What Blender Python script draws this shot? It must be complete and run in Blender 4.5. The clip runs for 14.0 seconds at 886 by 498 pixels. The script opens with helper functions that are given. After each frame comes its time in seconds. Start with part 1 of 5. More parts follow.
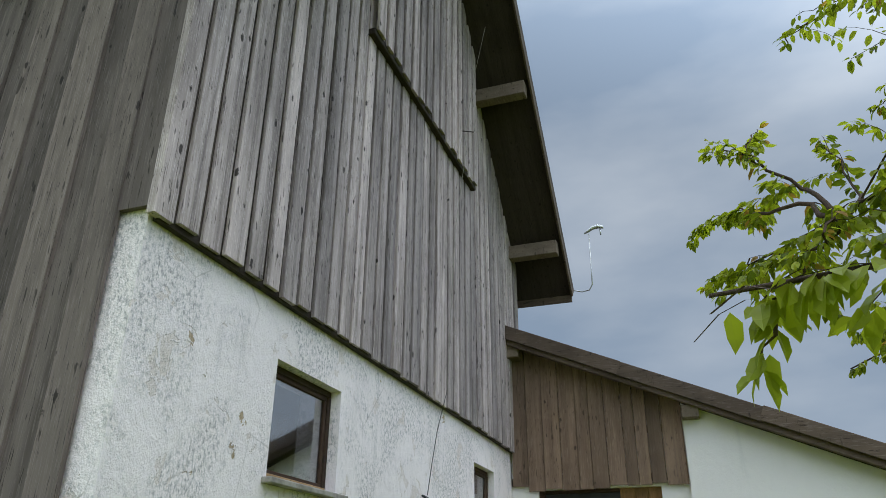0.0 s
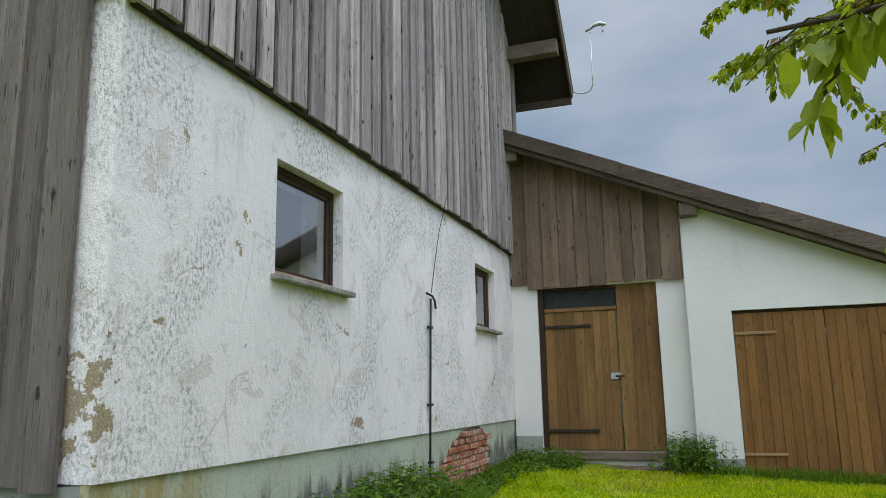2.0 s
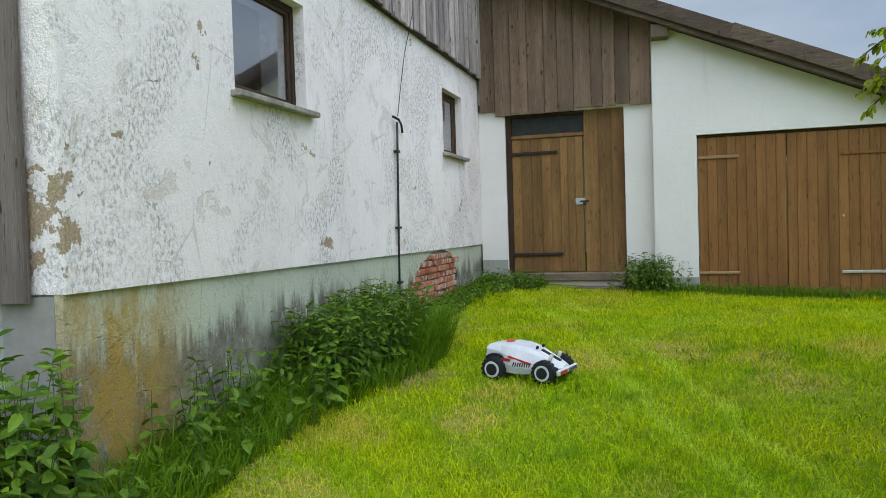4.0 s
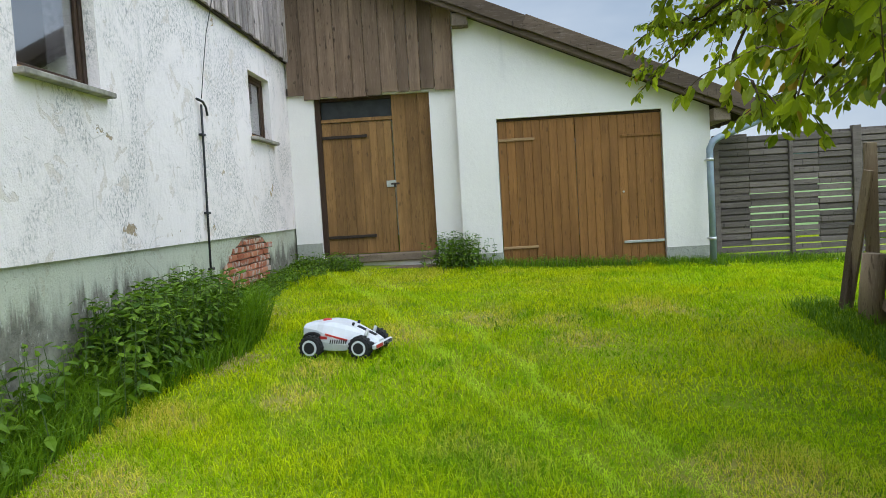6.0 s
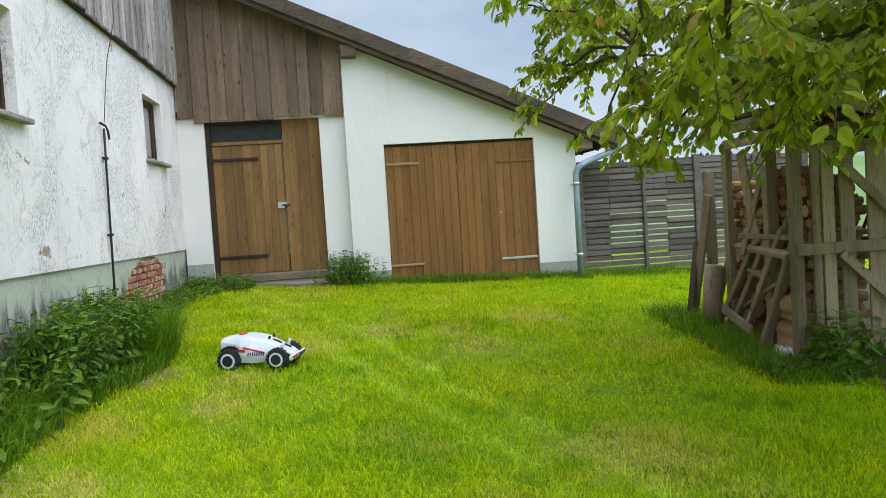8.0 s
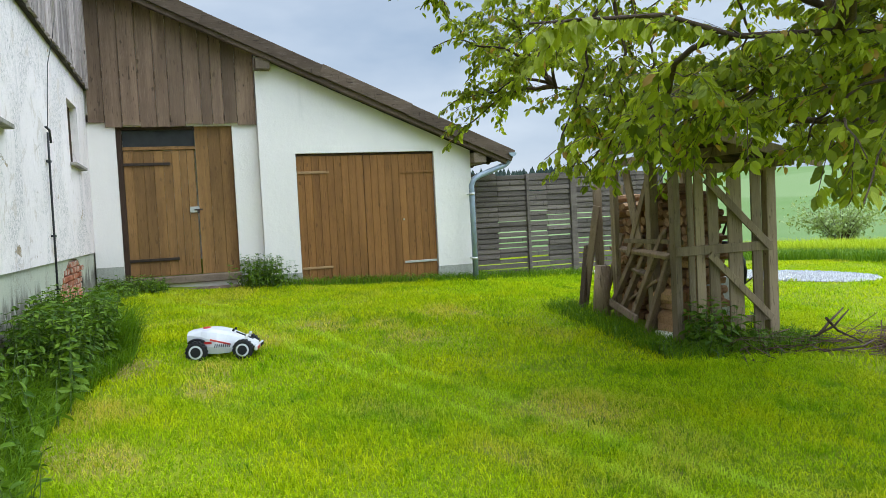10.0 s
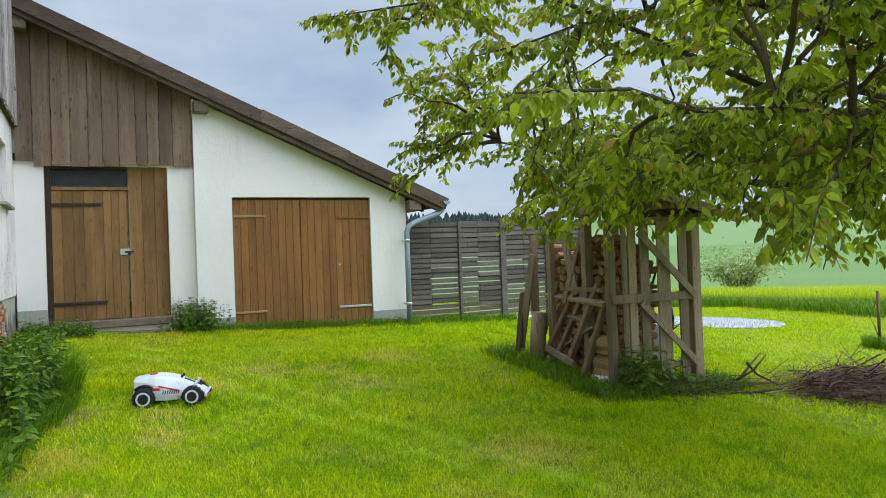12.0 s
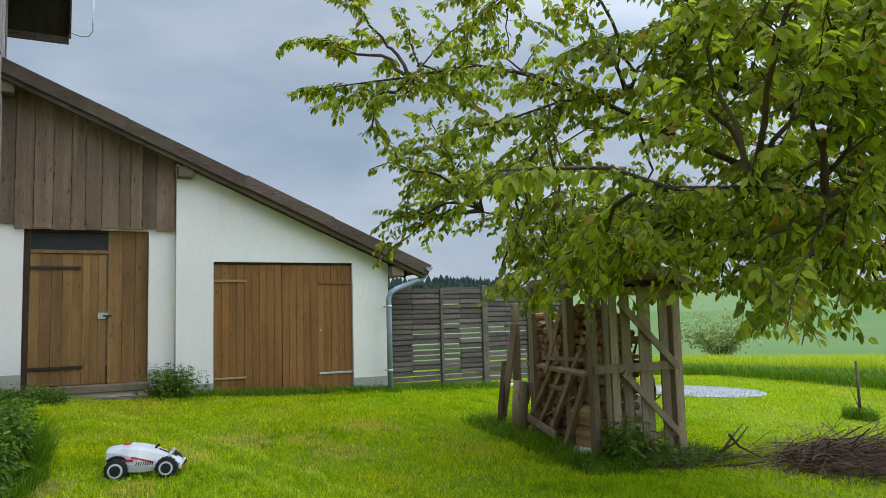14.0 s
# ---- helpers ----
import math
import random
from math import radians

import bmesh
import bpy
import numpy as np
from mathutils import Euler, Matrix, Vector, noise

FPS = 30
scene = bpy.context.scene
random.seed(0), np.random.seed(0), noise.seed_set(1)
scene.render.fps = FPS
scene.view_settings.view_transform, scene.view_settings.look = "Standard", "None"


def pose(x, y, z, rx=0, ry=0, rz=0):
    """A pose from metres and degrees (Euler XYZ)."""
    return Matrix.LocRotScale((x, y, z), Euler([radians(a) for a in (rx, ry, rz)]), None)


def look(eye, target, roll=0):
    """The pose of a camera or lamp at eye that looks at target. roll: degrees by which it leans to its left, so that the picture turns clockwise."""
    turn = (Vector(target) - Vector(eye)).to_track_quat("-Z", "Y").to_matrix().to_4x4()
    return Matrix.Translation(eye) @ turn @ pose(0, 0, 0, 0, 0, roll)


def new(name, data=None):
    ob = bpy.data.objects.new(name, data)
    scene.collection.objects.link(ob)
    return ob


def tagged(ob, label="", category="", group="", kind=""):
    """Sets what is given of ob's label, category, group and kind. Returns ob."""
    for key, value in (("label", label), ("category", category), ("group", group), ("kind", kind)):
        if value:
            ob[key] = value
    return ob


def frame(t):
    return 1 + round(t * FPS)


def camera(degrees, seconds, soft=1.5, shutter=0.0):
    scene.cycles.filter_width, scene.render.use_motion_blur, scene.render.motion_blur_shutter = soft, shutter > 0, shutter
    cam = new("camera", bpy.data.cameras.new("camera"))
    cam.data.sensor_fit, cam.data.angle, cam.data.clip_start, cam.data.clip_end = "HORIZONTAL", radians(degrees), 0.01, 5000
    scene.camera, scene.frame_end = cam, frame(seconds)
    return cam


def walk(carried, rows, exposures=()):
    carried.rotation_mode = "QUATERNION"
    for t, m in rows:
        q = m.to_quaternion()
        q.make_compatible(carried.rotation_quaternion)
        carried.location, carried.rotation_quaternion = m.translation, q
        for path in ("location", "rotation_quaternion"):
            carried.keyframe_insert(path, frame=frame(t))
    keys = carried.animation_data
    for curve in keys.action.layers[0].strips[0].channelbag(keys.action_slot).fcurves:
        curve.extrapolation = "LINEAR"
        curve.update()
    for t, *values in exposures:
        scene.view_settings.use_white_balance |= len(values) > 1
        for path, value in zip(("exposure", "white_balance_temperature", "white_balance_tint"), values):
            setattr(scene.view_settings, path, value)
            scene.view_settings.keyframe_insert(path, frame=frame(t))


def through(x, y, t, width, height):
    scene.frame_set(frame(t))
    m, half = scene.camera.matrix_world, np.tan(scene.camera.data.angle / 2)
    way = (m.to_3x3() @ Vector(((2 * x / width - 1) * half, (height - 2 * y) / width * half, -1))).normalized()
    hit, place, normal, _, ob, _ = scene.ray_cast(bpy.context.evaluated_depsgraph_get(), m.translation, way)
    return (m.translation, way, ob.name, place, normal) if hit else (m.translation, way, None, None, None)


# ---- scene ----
cam = camera(61.7, 14.0, soft=0.5)
PATH = [
    (0, (2.723, -10.507, 1.715), (2.11, -8.804, 2.566), 0.4),
    (0.5, (2.644, -10.446, 1.711), (2.033, -8.699, 2.469), 0.0),
    (1, (2.628, -10.42, 1.685), (2.004, -8.635, 2.336), -0.4),
    (1.5, (2.626, -10.398, 1.666), (1.985, -8.578, 2.191), -0.6),
    (2, (2.595, -10.368, 1.633), (1.946, -8.515, 2.013), -1.1),
    (2.5, (2.595, -10.355, 1.606), (1.937, -8.481, 1.844), -1.3),
    (3, (2.597, -10.343, 1.593), (1.944, -8.456, 1.703), -1.4),
    (3.2, (2.595, -10.334, 1.577), (1.946, -8.443, 1.646), -1.5),
    (5.3, (2.578, -10.426, 1.456), (2.265, -8.456, 1.314), -2.8),
    (5.5, (2.588, -10.444, 1.461), (2.338, -8.464, 1.326), -3.1),
    (6, (2.635, -10.5, 1.462), (2.53, -8.506, 1.344), -3.4),
    (6.5, (2.704, -10.636, 1.466), (2.709, -8.64, 1.345), -3.3),
    (7, (2.67, -10.754, 1.473), (2.751, -8.759, 1.351), -3.2),
    (7.5, (2.482, -10.905, 1.493), (2.649, -8.915, 1.388), -3.6),
    (8, (2.308, -11.099, 1.497), (2.562, -9.117, 1.409), -3.6),
    (8.5, (2.109, -11.327, 1.495), (2.47, -9.362, 1.418), -3.3),
    (9, (1.841, -11.524, 1.492), (2.306, -9.58, 1.413), -3.3),
    (9.2, (1.73, -11.599, 1.503), (2.236, -9.666, 1.418), -3.2),
    (11.5, (0.902, -11.859, 1.538), (1.72, -10.035, 1.493), -2.4),
    (12, (0.91, -11.85, 1.574), (1.773, -10.046, 1.593), -2.1),
    (12.5, (0.884, -11.855, 1.605), (1.781, -10.07, 1.701), -1.8),
    (13, (0.893, -11.862, 1.636), (1.798, -10.084, 1.776), -1.7),
    (13.5, (0.868, -11.864, 1.64), (1.779, -10.092, 1.806), -1.6),
    (14, (0.893, -11.87, 1.625), (1.801, -10.098, 1.813), -1.6),
]
walk(cam, [(t, look(eye, target, roll)) for t, eye, target, roll in PATH],
     [(0.0, -0.24), (1.5, -0.15), (3.0, -0.03), (5.5, 0.25), (7.5, 0.41), (9.0, 0.46), (11.5, 0.42), (12.5, 0.29), (14.0, 0.05)])

# ---- world, sun and sky ----
SUN_AZ, SUN_EL = 130.0, 64.0          # compass-like turn from +y towards +x, and height, in degrees
world = bpy.data.worlds.new("sky")
scene.world = world
world.use_nodes = True
wn, wl = world.node_tree.nodes, world.node_tree.links
wn.clear()
w_out = wn.new("ShaderNodeOutputWorld")
w_bg = wn.new("ShaderNodeBackground")
w_sky = wn.new("ShaderNodeTexSky")
w_sky.sky_type = "NISHITA"
w_sky.sun_disc = False
w_sky.sun_elevation, w_sky.sun_rotation = radians(SUN_EL), radians(SUN_AZ)
w_sky.air_density, w_sky.dust_density = 1.0, 2.0
w_scale = wn.new("ShaderNodeMixRGB")
w_scale.blend_type, w_scale.inputs[0].default_value = "MULTIPLY", 1.0
w_scale.inputs[2].default_value = (0.10, 0.10, 0.10, 1)
wl.new(w_sky.outputs[0], w_scale.inputs[1])
w_tc = wn.new("ShaderNodeTexCoord")
w_map = wn.new("ShaderNodeMapping")
w_map.inputs["Scale"].default_value = (1.6, 1.6, 4.2)
w_map.inputs["Rotation"].default_value = (0.1, -0.15, 0.6)
wl.new(w_tc.outputs["Generated"], w_map.inputs[0])
w_noise = wn.new("ShaderNodeTexNoise")
w_noise.inputs["Scale"].default_value, w_noise.inputs["Detail"].default_value = 1.5, 5.0
w_noise.inputs["Roughness"].default_value = 0.5
wl.new(w_map.outputs[0], w_noise.inputs[0])
w_ramp = wn.new("ShaderNodeValToRGB")
w_ramp.color_ramp.elements[0].position, w_ramp.color_ramp.elements[0].color = 0.36, (0.33, 0.43, 0.57, 1)
w_ramp.color_ramp.elements[1].position, w_ramp.color_ramp.elements[1].color = 0.68, (0.61, 0.69, 0.79, 1)
wl.new(w_noise.outputs[0], w_ramp.inputs[0])
# an overcast sky is brighter towards the veiled sun and the zenith; boosted out of view to light the walls
w_dot = wn.new("ShaderNodeVectorMath")
w_dot.operation = "DOT_PRODUCT"
sun_dir = Vector((math.sin(radians(SUN_AZ)) * math.cos(radians(SUN_EL)), math.cos(radians(SUN_AZ)) * math.cos(radians(SUN_EL)), math.sin(radians(SUN_EL))))
w_dot.inputs[1].default_value = sun_dir
wl.new(w_tc.outputs["Generated"], w_dot.inputs[0])
w_glow = wn.new("ShaderNodeMapRange")
w_glow.interpolation_type = "SMOOTHSTEP"
w_glow.inputs[1].default_value, w_glow.inputs[2].default_value = 0.2, 0.95
w_glow.inputs[3].default_value, w_glow.inputs[4].default_value = 1.2, 6.0
wl.new(w_dot.outputs["Value"], w_glow.inputs[0])
w_gain = wn.new("ShaderNodeVectorMath")
w_gain.operation = "SCALE"
wl.new(w_ramp.outputs[0], w_gain.inputs[0])
wl.new(w_glow.outputs[0], w_gain.inputs[3])
w_mix = wn.new("ShaderNodeMixRGB")
w_mix.inputs[0].default_value = 0.85
wl.new(w_scale.outputs[0], w_mix.inputs[1])
wl.new(w_gain.outputs[0], w_mix.inputs[2])
wl.new(w_mix.outputs[0], w_bg.inputs[0])
w_bg.inputs[1].default_value = 0.8
wl.new(w_bg.outputs[0], w_out.inputs[0])

sun = new("sun", bpy.data.lights.new("sun", "SUN"))
sun.data.energy, sun.data.angle, sun.data.color = 0.7, radians(40), (1.0, 0.96, 0.90)
sun.matrix_world = look(sun_dir * 60, (0, 0, 0))


# ---- materials ----
class Mat:
    """A node material with short ways to the nodes that surfaces here need."""

    def __init__(self, name, rough=0.8, spec=0.3, metal=0.0):
        self.m = bpy.data.materials.new(name)
        self.m.use_nodes = True
        self.n, self.l = self.m.node_tree.nodes, self.m.node_tree.links
        self.b = self.n["Principled BSDF"]
        self.b.inputs["Roughness"].default_value = rough
        self.b.inputs["Metallic"].default_value = metal
        self.b.inputs["Specular IOR Level"].default_value = spec
        self.pos = self.n.new("ShaderNodeNewGeometry").outputs["Position"]

    def scaled(self, s, source=None):
        v = self.n.new("ShaderNodeVectorMath")
        v.operation = "MULTIPLY"
        self.l.new(source or self.pos, v.inputs[0])
        v.inputs[1].default_value = s
        return v.outputs[0]

    def noise(self, scale, detail=4, rough=0.55, stretch=None, source=None, warp=0.0):
        n = self.n.new("ShaderNodeTexNoise")
        n.inputs["Scale"].default_value, n.inputs["Detail"].default_value = scale, detail
        n.inputs["Roughness"].default_value, n.inputs["Distortion"].default_value = rough, warp
        self.l.new(self.scaled(stretch, source) if stretch else (source or self.pos), n.inputs["Vector"])
        return n.outputs[0]

    def voronoi(self, scale, feature="F1", stretch=None, source=None):
        n = self.n.new("ShaderNodeTexVoronoi")
        n.feature = feature
        n.inputs["Scale"].default_value = scale
        self.l.new(self.scaled(stretch, source) if stretch else (source or self.pos), n.inputs["Vector"])
        return n.outputs["Distance"]

    def span(self, value, a, b, lo=0.0, hi=1.0):
        n = self.n.new("ShaderNodeMapRange")
        n.interpolation_type = "SMOOTHSTEP"
        self.l.new(value, n.inputs[0])
        for i, v in zip((1, 2, 3, 4), (a, b, lo, hi)):
            n.inputs[i].default_value = v
        return n.outputs[0]

    def math(self, op, a, b=0.5):
        n = self.n.new("ShaderNodeMath")
        n.operation = op
        for i, v in enumerate((a, b)):
            if isinstance(v, (int, float)):
                n.inputs[i].default_value = v
            else:
                self.l.new(v, n.inputs[i])
        return n.outputs[0]

    def mix(self, f, a, b, how="MIX"):
        n = self.n.new("ShaderNodeMixRGB")
        n.blend_type = how
        for i, v in enumerate((f, a, b)):
            if isinstance(v, (int, float)):
                n.inputs[i].default_value = v
            elif isinstance(v, tuple):
                n.inputs[i].default_value = (*v, 1)
            else:
                self.l.new(v, n.inputs[i])
        return n.outputs[0]

    def axis(self, i):
        n = self.n.new("ShaderNodeSeparateXYZ")
        self.l.new(self.pos, n.inputs[0])
        return n.outputs[i]

    def chance(self, island=False):
        if island:
            return self.n.new("ShaderNodeNewGeometry").outputs["Random Per Island"]
        return self.n.new("ShaderNodeObjectInfo").outputs["Random"]

    def shifted(self, amount=37.0):
        """Position moved along by the object's own chance, so that no two boards share their grain."""
        v = self.n.new("ShaderNodeVectorMath")
        v.operation = "MULTIPLY_ADD"
        c = self.n.new("ShaderNodeCombineXYZ")
        for i in range(3):
            self.l.new(self.chance(), c.inputs[i])
        self.l.new(c.outputs[0], v.inputs[0])
        v.inputs[1].default_value = (amount, amount * 0.7, amount * 1.3)
        self.l.new(self.pos, v.inputs[2])
        return v.outputs[0]

    def done(self, colour=None, bump=None, depth=0.01, strength=0.6, rough=None):
        if colour is not None:
            if isinstance(colour, tuple):
                self.b.inputs["Base Color"].default_value = (*colour, 1)
            else:
                self.l.new(colour, self.b.inputs["Base Color"])
        if rough is not None:
            self.l.new(rough, self.b.inputs["Roughness"])
        if bump is not None:
            n = self.n.new("ShaderNodeBump")
            n.inputs["Strength"].default_value, n.inputs["Distance"].default_value = strength, depth
            self.l.new(bump, n.inputs["Height"])
            self.l.new(n.outputs[0], self.b.inputs["Normal"])
        return self.m


def wood(name, light, dark, streak, stretch=(1, 1, 0.04), rough=0.85, spec=0.2, tone=0.35, knots=0.6, depth=0.004):
    """Weathered or oiled wood with the grain along the axis that stretch squeezes."""
    m = Mat(name, rough, spec)
    p = m.shifted()
    fine = m.noise(150, 4, 0.65, stretch, p)
    broad = m.noise(9, 3, 0.55, stretch, p, 0.6)
    blotch = m.noise(1.7, 4, 0.6, (1, 1, 0.5), p)
    c = m.mix(m.span(broad, 0.28, 0.72, 0.3, 1.0), dark, light)
    c = m.mix(m.span(fine, 0.5, 0.72, 0, 0.75), c, streak)
    c = m.mix(m.span(blotch, 0.45, 0.75, 0, 0.45), c, tuple(v * 0.62 for v in dark))
    dark_line = m.span(m.noise(75, 5, 0.75, stretch, m.scaled((1.3, 1.3, 1.3), p)), 0.35, 0.42, 0.9, 0)
    c = m.mix(dark_line, c, tuple(v * 0.5 for v in dark))
    knot = m.span(m.math("ADD", m.voronoi(5.0, "F1", (1.4, 1.4, 0.6), p), m.math("MULTIPLY", m.math("SUBTRACT", m.noise(30, 3, 0.6, None, p), 0.5), 0.22)), 0.075, 0.125, 1, 0)
    c = m.mix(m.math("MULTIPLY", knot, knots), c, tuple(v * 0.35 for v in dark))
    fleck = m.span(m.noise(34, 2, 0.5, (1, 1, 0.16), m.scaled((1.1, 1.1, 1.1), p)), 0.66, 0.71, 0, 1)
    c = m.mix(m.math("MULTIPLY", fleck, knots * 0.8), c, tuple(v * 0.3 for v in dark))
    c = m.mix(1.0, c, m.mix(m.chance(), (1 - tone, 1 - tone, 1 - tone), (1 + tone * 0.6, 1 + tone * 0.55, 1 + tone * 0.5)), "MULTIPLY")
    return m.done(c, m.math("ADD", m.math("MULTIPLY", fine, 0.7), broad), depth, 0.7)


def render_coat(name, base, grime, chip, grime_at=(0.40, 0.62), amount=0.62, chips=True, ochre=False, relief=0.02, bare=()):
    """Old wall render: troweled relief, grime that runs down, hair cracks and flaked spots."""
    m = Mat(name, 0.9, 0.15)
    coarse = m.noise(14, 5, 0.62, (1, 1, 0.75))
    fine = m.noise(75, 3, 0.6)
    cloud = m.noise(0.9, 4, 0.6, (1, 1, 0.75))
    c = m.mix(m.span(cloud, 0.3, 0.7), tuple(v * 0.94 for v in base), base)
    dirt = m.math("MULTIPLY", m.span(m.noise(1.3, 6, 0.7, (1, 1, 0.75), None, 0.8), *grime_at), m.span(m.noise(38, 6, 0.8, (1, 1, 0.7)), 0.45, 0.62))
    c = m.mix(m.math("MULTIPLY", dirt, amount), c, grime)
    runs = m.math("MULTIPLY", m.span(m.noise(7, 3, 0.6, (1, 1, 0.06)), 0.55, 0.75), m.span(m.noise(0.7, 2, 0.5), 0.45, 0.65))
    c = m.mix(m.math("MULTIPLY", runs, amount * 0.45), c, grime)
    crack = m.math("MULTIPLY", m.span(m.voronoi(2.1, "DISTANCE_TO_EDGE", (1, 1, 0.7), m.scaled((1, 1, 1))), 0.0, 0.012, 1, 0), m.span(m.noise(1.4, 2), 0.5, 0.6))
    height = m.math("ADD", coarse, m.math("MULTIPLY", fine, 0.35))
    if chips:
        flake = m.span(m.noise(2.3, 6, 0.62, None, None, 0.5), 0.665, 0.675)
        c = m.mix(flake, c, chip)
        height = m.math("SUBTRACT", height, m.math("MULTIPLY", flake, 0.5))
        scab = m.math("MULTIPLY", m.span(m.noise(3.6, 5, 0.62, None, None, 0.7), 0.60, 0.615), m.span(m.noise(30, 4, 0.7), 0.3, 0.6, 0.25, 0.7))
        c = m.mix(scab, c, tuple(0.5 * u + 0.5 * v for u, v in zip(chip, base)))
        height = m.math("SUBTRACT", height, m.math("MULTIPLY", scab, 0.35))
        c = m.mix(m.math("MULTIPLY", crack, 0.3), c, tuple(v * 0.4 for v in chip))
    for by, bz, ry, rz in bare:
        e = m.math("ADD", m.math("POWER", m.math("DIVIDE", m.math("SUBTRACT", m.axis(1), by), ry), 2.0), m.math("POWER", m.math("DIVIDE", m.math("SUBTRACT", m.axis(2), bz), rz), 2.0))
        spot = m.span(m.math("ADD", e, m.math("MULTIPLY", m.math("SUBTRACT", m.noise(6.5, 6, 0.75), 0.46), 13.0)), 0.9, 0.98, 1, 0)
        c = m.mix(spot, c, m.mix(m.span(fine, 0.3, 0.7), chip, tuple(v * 0.6 for v in chip)))
        height = m.math("SUBTRACT", height, m.math("MULTIPLY", spot, 0.9))
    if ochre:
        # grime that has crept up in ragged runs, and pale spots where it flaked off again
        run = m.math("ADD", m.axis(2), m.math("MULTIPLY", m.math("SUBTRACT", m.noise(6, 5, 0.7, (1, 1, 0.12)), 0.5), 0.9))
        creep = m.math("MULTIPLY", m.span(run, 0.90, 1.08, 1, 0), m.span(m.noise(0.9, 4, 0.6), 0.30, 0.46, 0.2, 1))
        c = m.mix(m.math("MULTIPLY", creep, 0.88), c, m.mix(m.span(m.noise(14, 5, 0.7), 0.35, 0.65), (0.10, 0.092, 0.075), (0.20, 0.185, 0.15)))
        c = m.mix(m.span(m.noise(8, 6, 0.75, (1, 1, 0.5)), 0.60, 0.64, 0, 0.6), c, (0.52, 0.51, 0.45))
        y = m.axis(1)
        lichen = m.math("MULTIPLY", m.math("MULTIPLY", m.span(y, -7.95, -7.45), m.span(y, -7.3, -6.6, 1, 0)), m.span(m.noise(3.0, 6, 0.75, (1, 1, 0.35)), 0.36, 0.56))
        c = m.mix(m.math("MULTIPLY", lichen, 0.8), c, (0.37, 0.225, 0.03))
    return m.done(c, height, relief, 0.9)


def plain(name, colour, rough=0.5, spec=0.4, metal=0.0, wear=0.12, scale=12.0):
    m = Mat(name, rough, spec, metal)
    n = m.noise(scale, 4, 0.6)
    return m.done(m.mix(m.span(n, 0.3, 0.7), tuple(v * (1 - wear) for v in colour), tuple(min(1, v * (1 + wear * 0.5)) for v in colour)), n, 0.001, 0.3)


M_BARN = wood("weathered_grey_larch", (0.52, 0.435, 0.415), (0.115, 0.092, 0.085), (0.74, 0.655, 0.63), depth=0.010, knots=0.95)
# sheathing wood coloured dark to stand for the shade between cover boards
M_BARN_SHADE = wood("shade_dark_sheathing_boards", (0.105, 0.082, 0.066), (0.055, 0.043, 0.035), (0.14, 0.115, 0.096))
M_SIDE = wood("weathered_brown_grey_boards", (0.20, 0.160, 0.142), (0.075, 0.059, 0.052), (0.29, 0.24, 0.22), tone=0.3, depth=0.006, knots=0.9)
M_BROWN = wood("brown_weathered_boards", (0.255, 0.170, 0.118), (0.105, 0.068, 0.047), (0.34, 0.25, 0.185), tone=0.3, knots=0.8)
M_DOOR = wood("oiled_pine_planks", (0.295, 0.158, 0.058), (0.155, 0.080, 0.029), (0.36, 0.205, 0.085), rough=0.65, spec=0.22, tone=0.22, knots=0.45)
M_GATE = wood("stained_pine_planks", (0.285, 0.132, 0.040), (0.17, 0.076, 0.024), (0.34, 0.17, 0.062), rough=0.66, spec=0.22, tone=0.14, knots=0.5)
M_FRAME = wood("dark_brown_frame_wood", (0.075, 0.042, 0.025), (0.040, 0.022, 0.014), (0.10, 0.06, 0.04), rough=0.6)
M_VERGE = wood("weathered_verge_boards", (0.125, 0.090, 0.066), (0.070, 0.049, 0.036), (0.175, 0.14, 0.115), stretch=(0.05, 1, 0.4), tone=0.2)
M_RAFTER = wood("grey_beam_wood", (0.22, 0.168, 0.125), (0.12, 0.09, 0.066), (0.28, 0.225, 0.18), stretch=(0.3, 0.06, 1), tone=0.2)
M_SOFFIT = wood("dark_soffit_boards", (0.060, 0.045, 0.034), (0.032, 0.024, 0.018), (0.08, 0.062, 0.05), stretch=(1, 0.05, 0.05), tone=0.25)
M_FENCE = wood("silver_grey_slats", (0.175, 0.145, 0.128), (0.095, 0.078, 0.068), (0.22, 0.195, 0.175), stretch=(0.05, 1, 1), tone=0.3)
M_SHED = wood("grey_shed_laths", (0.34, 0.252, 0.172), (0.18, 0.13, 0.088), (0.41, 0.32, 0.23), tone=0.3)
M_OLD = wood("old_brown_timber", (0.36, 0.255, 0.18), (0.19, 0.13, 0.09), (0.44, 0.33, 0.25), stretch=(1, 1, 0.08), tone=0.3)
M_BARK = wood("rough_bark", (0.125, 0.085, 0.062), (0.058, 0.040, 0.030), (0.17, 0.125, 0.095), stretch=(1, 1, 0.15), tone=0.3, depth=0.012)
M_WHITE = render_coat("old_white_render", (0.895, 0.80, 0.785), (0.20, 0.190, 0.182), (0.47, 0.35, 0.235), grime_at=(0.42, 0.60), amount=0.72, relief=0.018, bare=[(-7.68, 1.62, 0.10, 0.26), (-7.32, 2.02, 0.05, 0.03), (-5.02, 1.41, 0.11, 0.05), (-6.66, 2.50, 0.05, 0.06)])
M_CLEAN = render_coat("fresh_white_render", (0.84, 0.79, 0.755), (0.40, 0.40, 0.37), (0.6, 0.58, 0.5), grime_at=(0.58, 0.85), amount=0.3, chips=False, relief=0.006)
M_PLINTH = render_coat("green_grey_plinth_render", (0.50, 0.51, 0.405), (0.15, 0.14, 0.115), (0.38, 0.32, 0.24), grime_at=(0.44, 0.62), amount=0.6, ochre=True)
